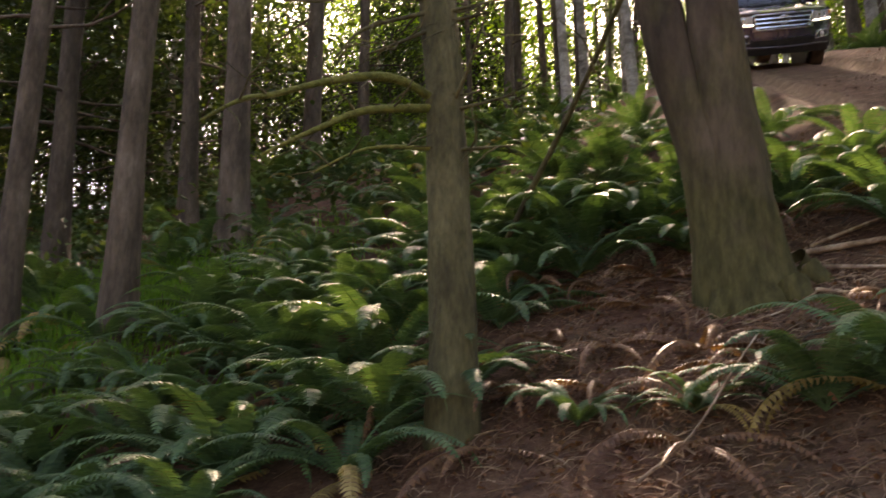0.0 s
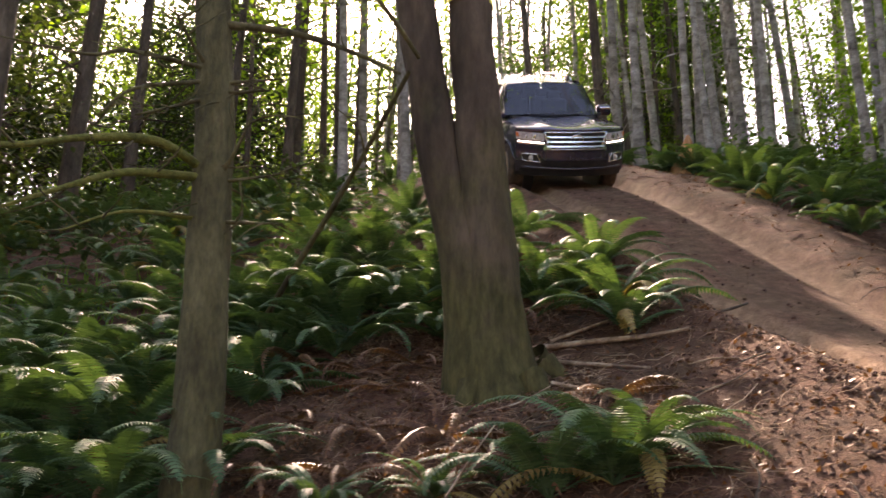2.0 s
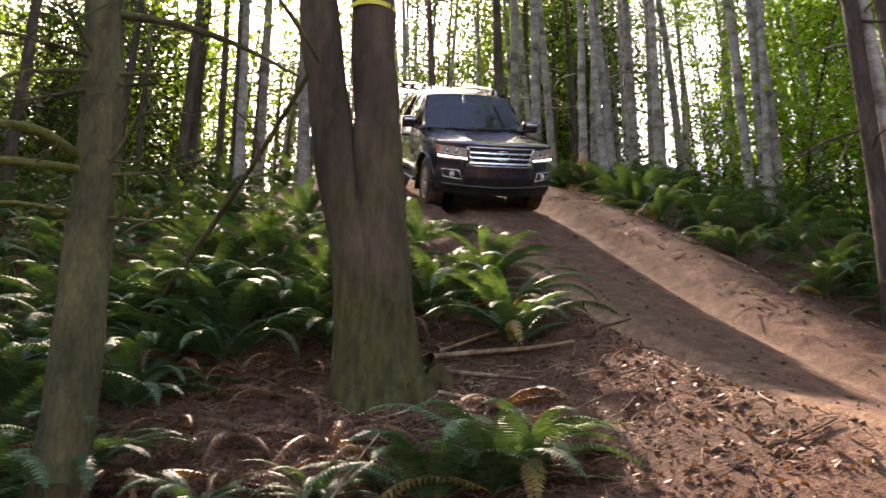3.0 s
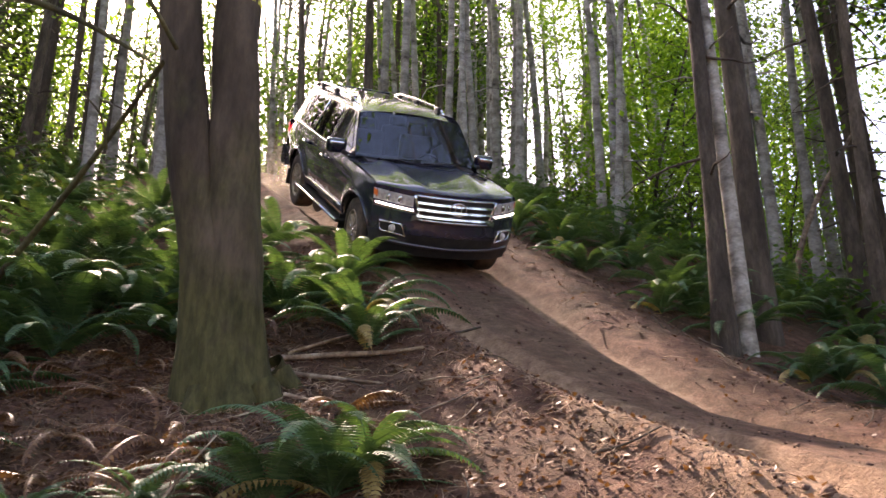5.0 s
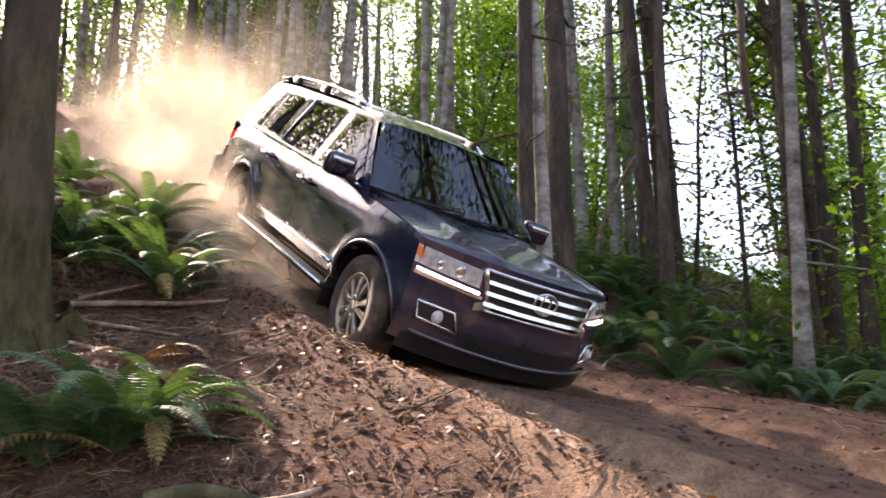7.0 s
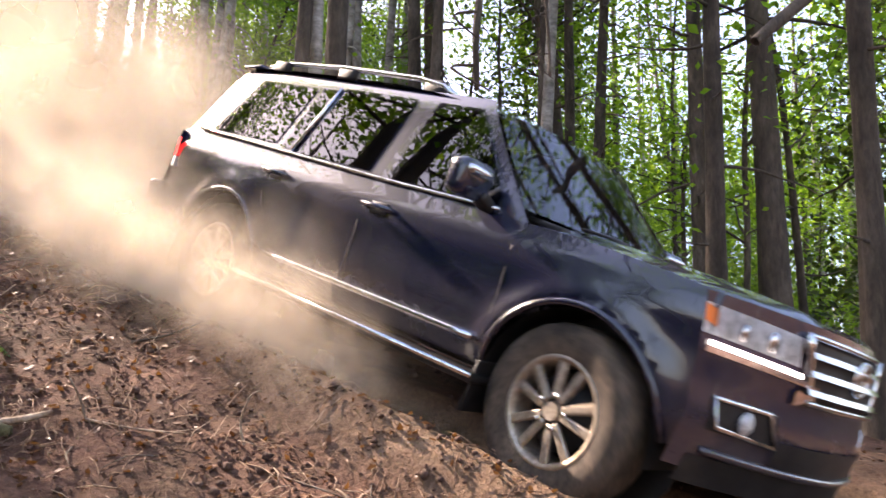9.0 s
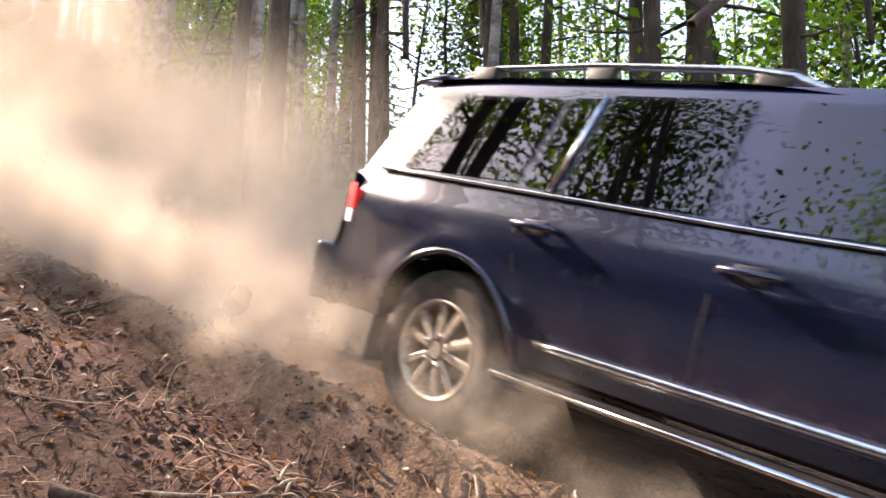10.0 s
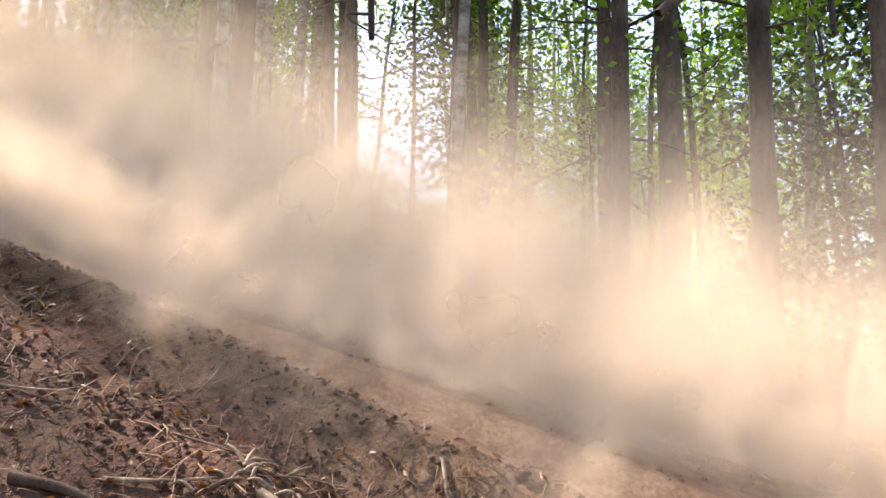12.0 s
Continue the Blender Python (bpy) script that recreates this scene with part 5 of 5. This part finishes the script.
# ---- dust thrown up by the wheels ----
def dust_material(name, most):
    m = bpy.data.materials.new(name)
    m.use_nodes = True
    nt = m.node_tree
    nt.nodes.remove(nt.nodes["Principled BSDF"])
    att = nt.nodes.new("ShaderNodeAttribute")
    att.attribute_name = "soft"
    tc, oi, va = nt.nodes.new("ShaderNodeTexCoord"), nt.nodes.new("ShaderNodeObjectInfo"), nt.nodes.new("ShaderNodeVectorMath")
    sc = nt.nodes.new("ShaderNodeMath")
    sc.operation, sc.inputs[1].default_value = "MULTIPLY", 37.0
    nt.links.new(oi.outputs["Random"], sc.inputs[0])
    nt.links.new(tc.outputs["Object"], va.inputs[0])
    nt.links.new(sc.outputs[0], va.inputs[1])
    n = nt.nodes.new("ShaderNodeTexNoise")
    n.inputs["Scale"].default_value, n.inputs["Detail"].default_value, n.inputs["Roughness"].default_value = 1.1, 4, .55
    nt.links.new(va.outputs[0], n.inputs["Vector"])
    wisps = ramp_mix(nt, n.outputs["Fac"], ((.34, (.12, .12, .12)), (.66, (1, 1, 1))))
    a, b = nt.nodes.new("ShaderNodeMath"), nt.nodes.new("ShaderNodeMath")
    a.operation = b.operation = "MULTIPLY"
    nt.links.new(att.outputs["Fac"], a.inputs[0])
    nt.links.new(wisps, a.inputs[1])
    nt.links.new(a.outputs[0], b.inputs[0])
    b.inputs[1].default_value = most
    di, tl, tr = nt.nodes.new("ShaderNodeBsdfDiffuse"), nt.nodes.new("ShaderNodeBsdfTranslucent"), nt.nodes.new("ShaderNodeBsdfTransparent")
    di.inputs[0].default_value = tl.inputs[0].default_value = (.92, .79, .63, 1)
    m1, m2 = nt.nodes.new("ShaderNodeMixShader"), nt.nodes.new("ShaderNodeMixShader")
    m1.inputs[0].default_value = .6
    nt.links.new(di.outputs[0], m1.inputs[1])
    nt.links.new(tl.outputs[0], m1.inputs[2])
    nt.links.new(b.outputs[0], m2.inputs[0])
    nt.links.new(tr.outputs[0], m2.inputs[1])
    nt.links.new(m1.outputs[0], m2.inputs[2])
    nt.links.new(m2.outputs[0], nt.nodes["Material Output"].inputs[0])
    return m


DUST = dust_material("drifting_dust", .33)


def billow_mesh(seed, bulge):
    """A domed, uneven veil of dust, one metre in radius, thinning out to nothing at its rim."""
    v, f, soft = [], [], []
    rings, seg = 9, 24
    for i in range(rings + 1):
        r = i / rings
        for k in range(seg):
            a = 2 * math.pi * k / seg
            w = r * (1 + .22 * noise.noise(Vector((math.cos(a) * 1.3, math.sin(a) * 1.3, seed * 7.1))))
            v.append((w * math.cos(a), bulge * (1 - r * r) + .18 * noise.noise(Vector((w * math.cos(a) * 1.5, w * math.sin(a) * 1.5, seed * 3.3 + 5))), w * math.sin(a)))
            s = max(0.0, 1 - r)
            soft.append(s * s * (3 - 2 * s))
    for i in range(rings):
        for k in range(seg):
            a, b = i * seg + k, i * seg + (k + 1) % seg
            f.append((a, b, b + seg, a + seg))
    me = bpy.data.meshes.new("billow")
    me.from_pydata(v, [], f)
    me.polygons.foreach_set("use_smooth", [True] * len(me.polygons))
    me.materials.append(DUST)
    me.attributes.new("soft", "FLOAT", "POINT").data.foreach_set("value", soft)
    return me


BILLOWS = [billow_mesh(i, b) for i, b in enumerate((.45, -.35, .25, .6))]
PUFFS = []


def puff(rng, size, tall, sheets, born, start, drift, rise, spin):
    """A cloud of veils. It leaves the ground at its time and then drifts and rises ever more slowly."""
    t = tagged(new("dust_cloud"), "pale tan cloud of dust drifting over the track", "dust", "dust clouds behind the car")
    for k in range(sheets):
        o = new("billow", rng.choice(BILLOWS))
        o.parent = t
        o.matrix_basis = pose(rng.gauss(0, .18 * size), rng.gauss(0, .18 * size), rng.gauss(0, .12 * size), rng.uniform(-20, 20), rng.uniform(0, 360), -66 + rng.uniform(-30, 30)) @ Matrix.Diagonal((size, size * .8, size * tall, 1))
    x, y = start
    z = ground_at(x, y)
    hide = z - size * max(1, tall) * 1.5 - .3
    rows = [(0.0, pose(x, y, hide))]
    if born > .5:
        rows.append((born - .3, pose(x, y, hide)))
    for dt in (.5, 1.2, 2.2, 3.6, 5.5, 8.5):
        if born + dt < 11.7:
            k = 1 - math.exp(-dt / 2.0)
            lift = rise * k
            rows.append((born + dt, pose(x + drift[0] * k, y + drift[1] * k, z + size * .25 + lift, 0, spin * k, 0)))
    k = 1 - math.exp(-(12 - born) / 2.0)
    rows.append((12.0, pose(x + drift[0] * k, y + drift[1] * k, z + size * .25 + rise * k, 0, spin * k, 0)))
    PUFFS.append((t, rows))


def car_at(t):
    ts = [r[0] for r in CAR_ROWS]
    return car_pose(*[float(np.interp(t, ts, [r[k] for r in CAR_ROWS])) for k in range(1, 7)])


def raise_dust():
    rng = random.Random(40)
    # behind the rear wheels: the trail
    t = 3.9
    while t < 11.6:
        k = min(1.0, .35 + (t - 3.9) / 3.2)
        for s in (-1, 1):
            p = car_at(t) @ Vector((-1.9 + rng.uniform(-.3, .2), .35 + s * .65 + rng.gauss(0, .2), 0))
            size = rng.uniform(.9, 1.5) * (.55 + .6 * k)
            puff(rng, size, rng.uniform(.8, 1.25), 3, t, (p.x, p.y), (rng.uniform(-.1, .7), rng.uniform(.3, 1.6)), rng.uniform(.3, 3.4 if t < 8.4 else 1.5) * k, rng.uniform(-25, 25))
        t += .26
    # low dust that stays on the track
    t = 5.0
    while t < 11.6:
        p = car_at(t) @ Vector((-1.2, rng.uniform(-.2, 1.3), 0))
        puff(rng, rng.uniform(.55, .9), .6, 2, t, (p.x, p.y), (rng.uniform(-.3, .3), rng.uniform(-.2, .5)), rng.uniform(.1, .45), rng.uniform(-15, 15))
        t += .3
    # at the front wheels
    t = 5.0
    while t < 10.4:
        for s in (-1, 1):
            p = car_at(t) @ Vector((1.15 if s < 0 else 1.6, s * 1.05, 0))
            puff(rng, rng.uniform(.35, .6), .8, 2, t, (p.x, p.y), (rng.uniform(-.25, .0) if s < 0 else .2, rng.uniform(-.1, .3)), rng.uniform(.15, .5), 20)
        t += .3
    # thick bursts where the near front wheel digs in
    t = 5.5
    while t < 9.0:
        p = car_at(t) @ Vector((.9 + rng.uniform(-.3, .2), -1.0 - rng.random() * .2, 0))
        puff(rng, rng.uniform(.5, .85), .8, 3, t, (p.x, p.y), (rng.uniform(-.2, .1), rng.uniform(.2, .8)), rng.uniform(.3, .9), rng.uniform(-15, 15))
        t += .22
    # rolling out from under the floor on the lower track
    t = 8.3
    while t < 10.8:
        p = car_at(t) @ Vector((rng.uniform(-1.4, 1.2), rng.uniform(-.6, .5), 0))
        puff(rng, rng.uniform(.5, .75), .65, 3, t, (p.x, p.y), (rng.uniform(-.1, .3), rng.uniform(0, .5)), rng.uniform(.1, .4), rng.uniform(-15, 15))
        t += .16
    # along the near side, churned out from under the sills
    t = 5.6
    while t < 9.2:
        p = car_at(t) @ Vector((rng.uniform(-1.3, 1.0), -1.05 - rng.random() * .15, 0))
        puff(rng, rng.uniform(.5, .8) if t < 8.2 else rng.uniform(.35, .55), .75, 3, t, (p.x, p.y), (rng.uniform(-.3, .1), rng.uniform(0, .5)), rng.uniform(.1, .55), rng.uniform(-15, 15))
        t += .11 if t < 8 else .17


raise_dust()


def motions():
    walk(CAR, [(t, car_pose(*row)) for t, *row in CAR_ROWS])
    rolled = car_way(.2)
    for wheel, hx, s in WHEELS:
        steer = -4 if hx > 0 else 0
        walk(wheel, [(t, pose(hx, s * .83, .40, 0, 0, steer + (0 if s < 0 else 180)) @ pose(0, 0, 0, 0, math.degrees(far / .40) * (1 if s < 0 else -1), 0)) for t, far in rolled])
    for cloud, rows in PUFFS:
        walk(cloud, rows)


motions()
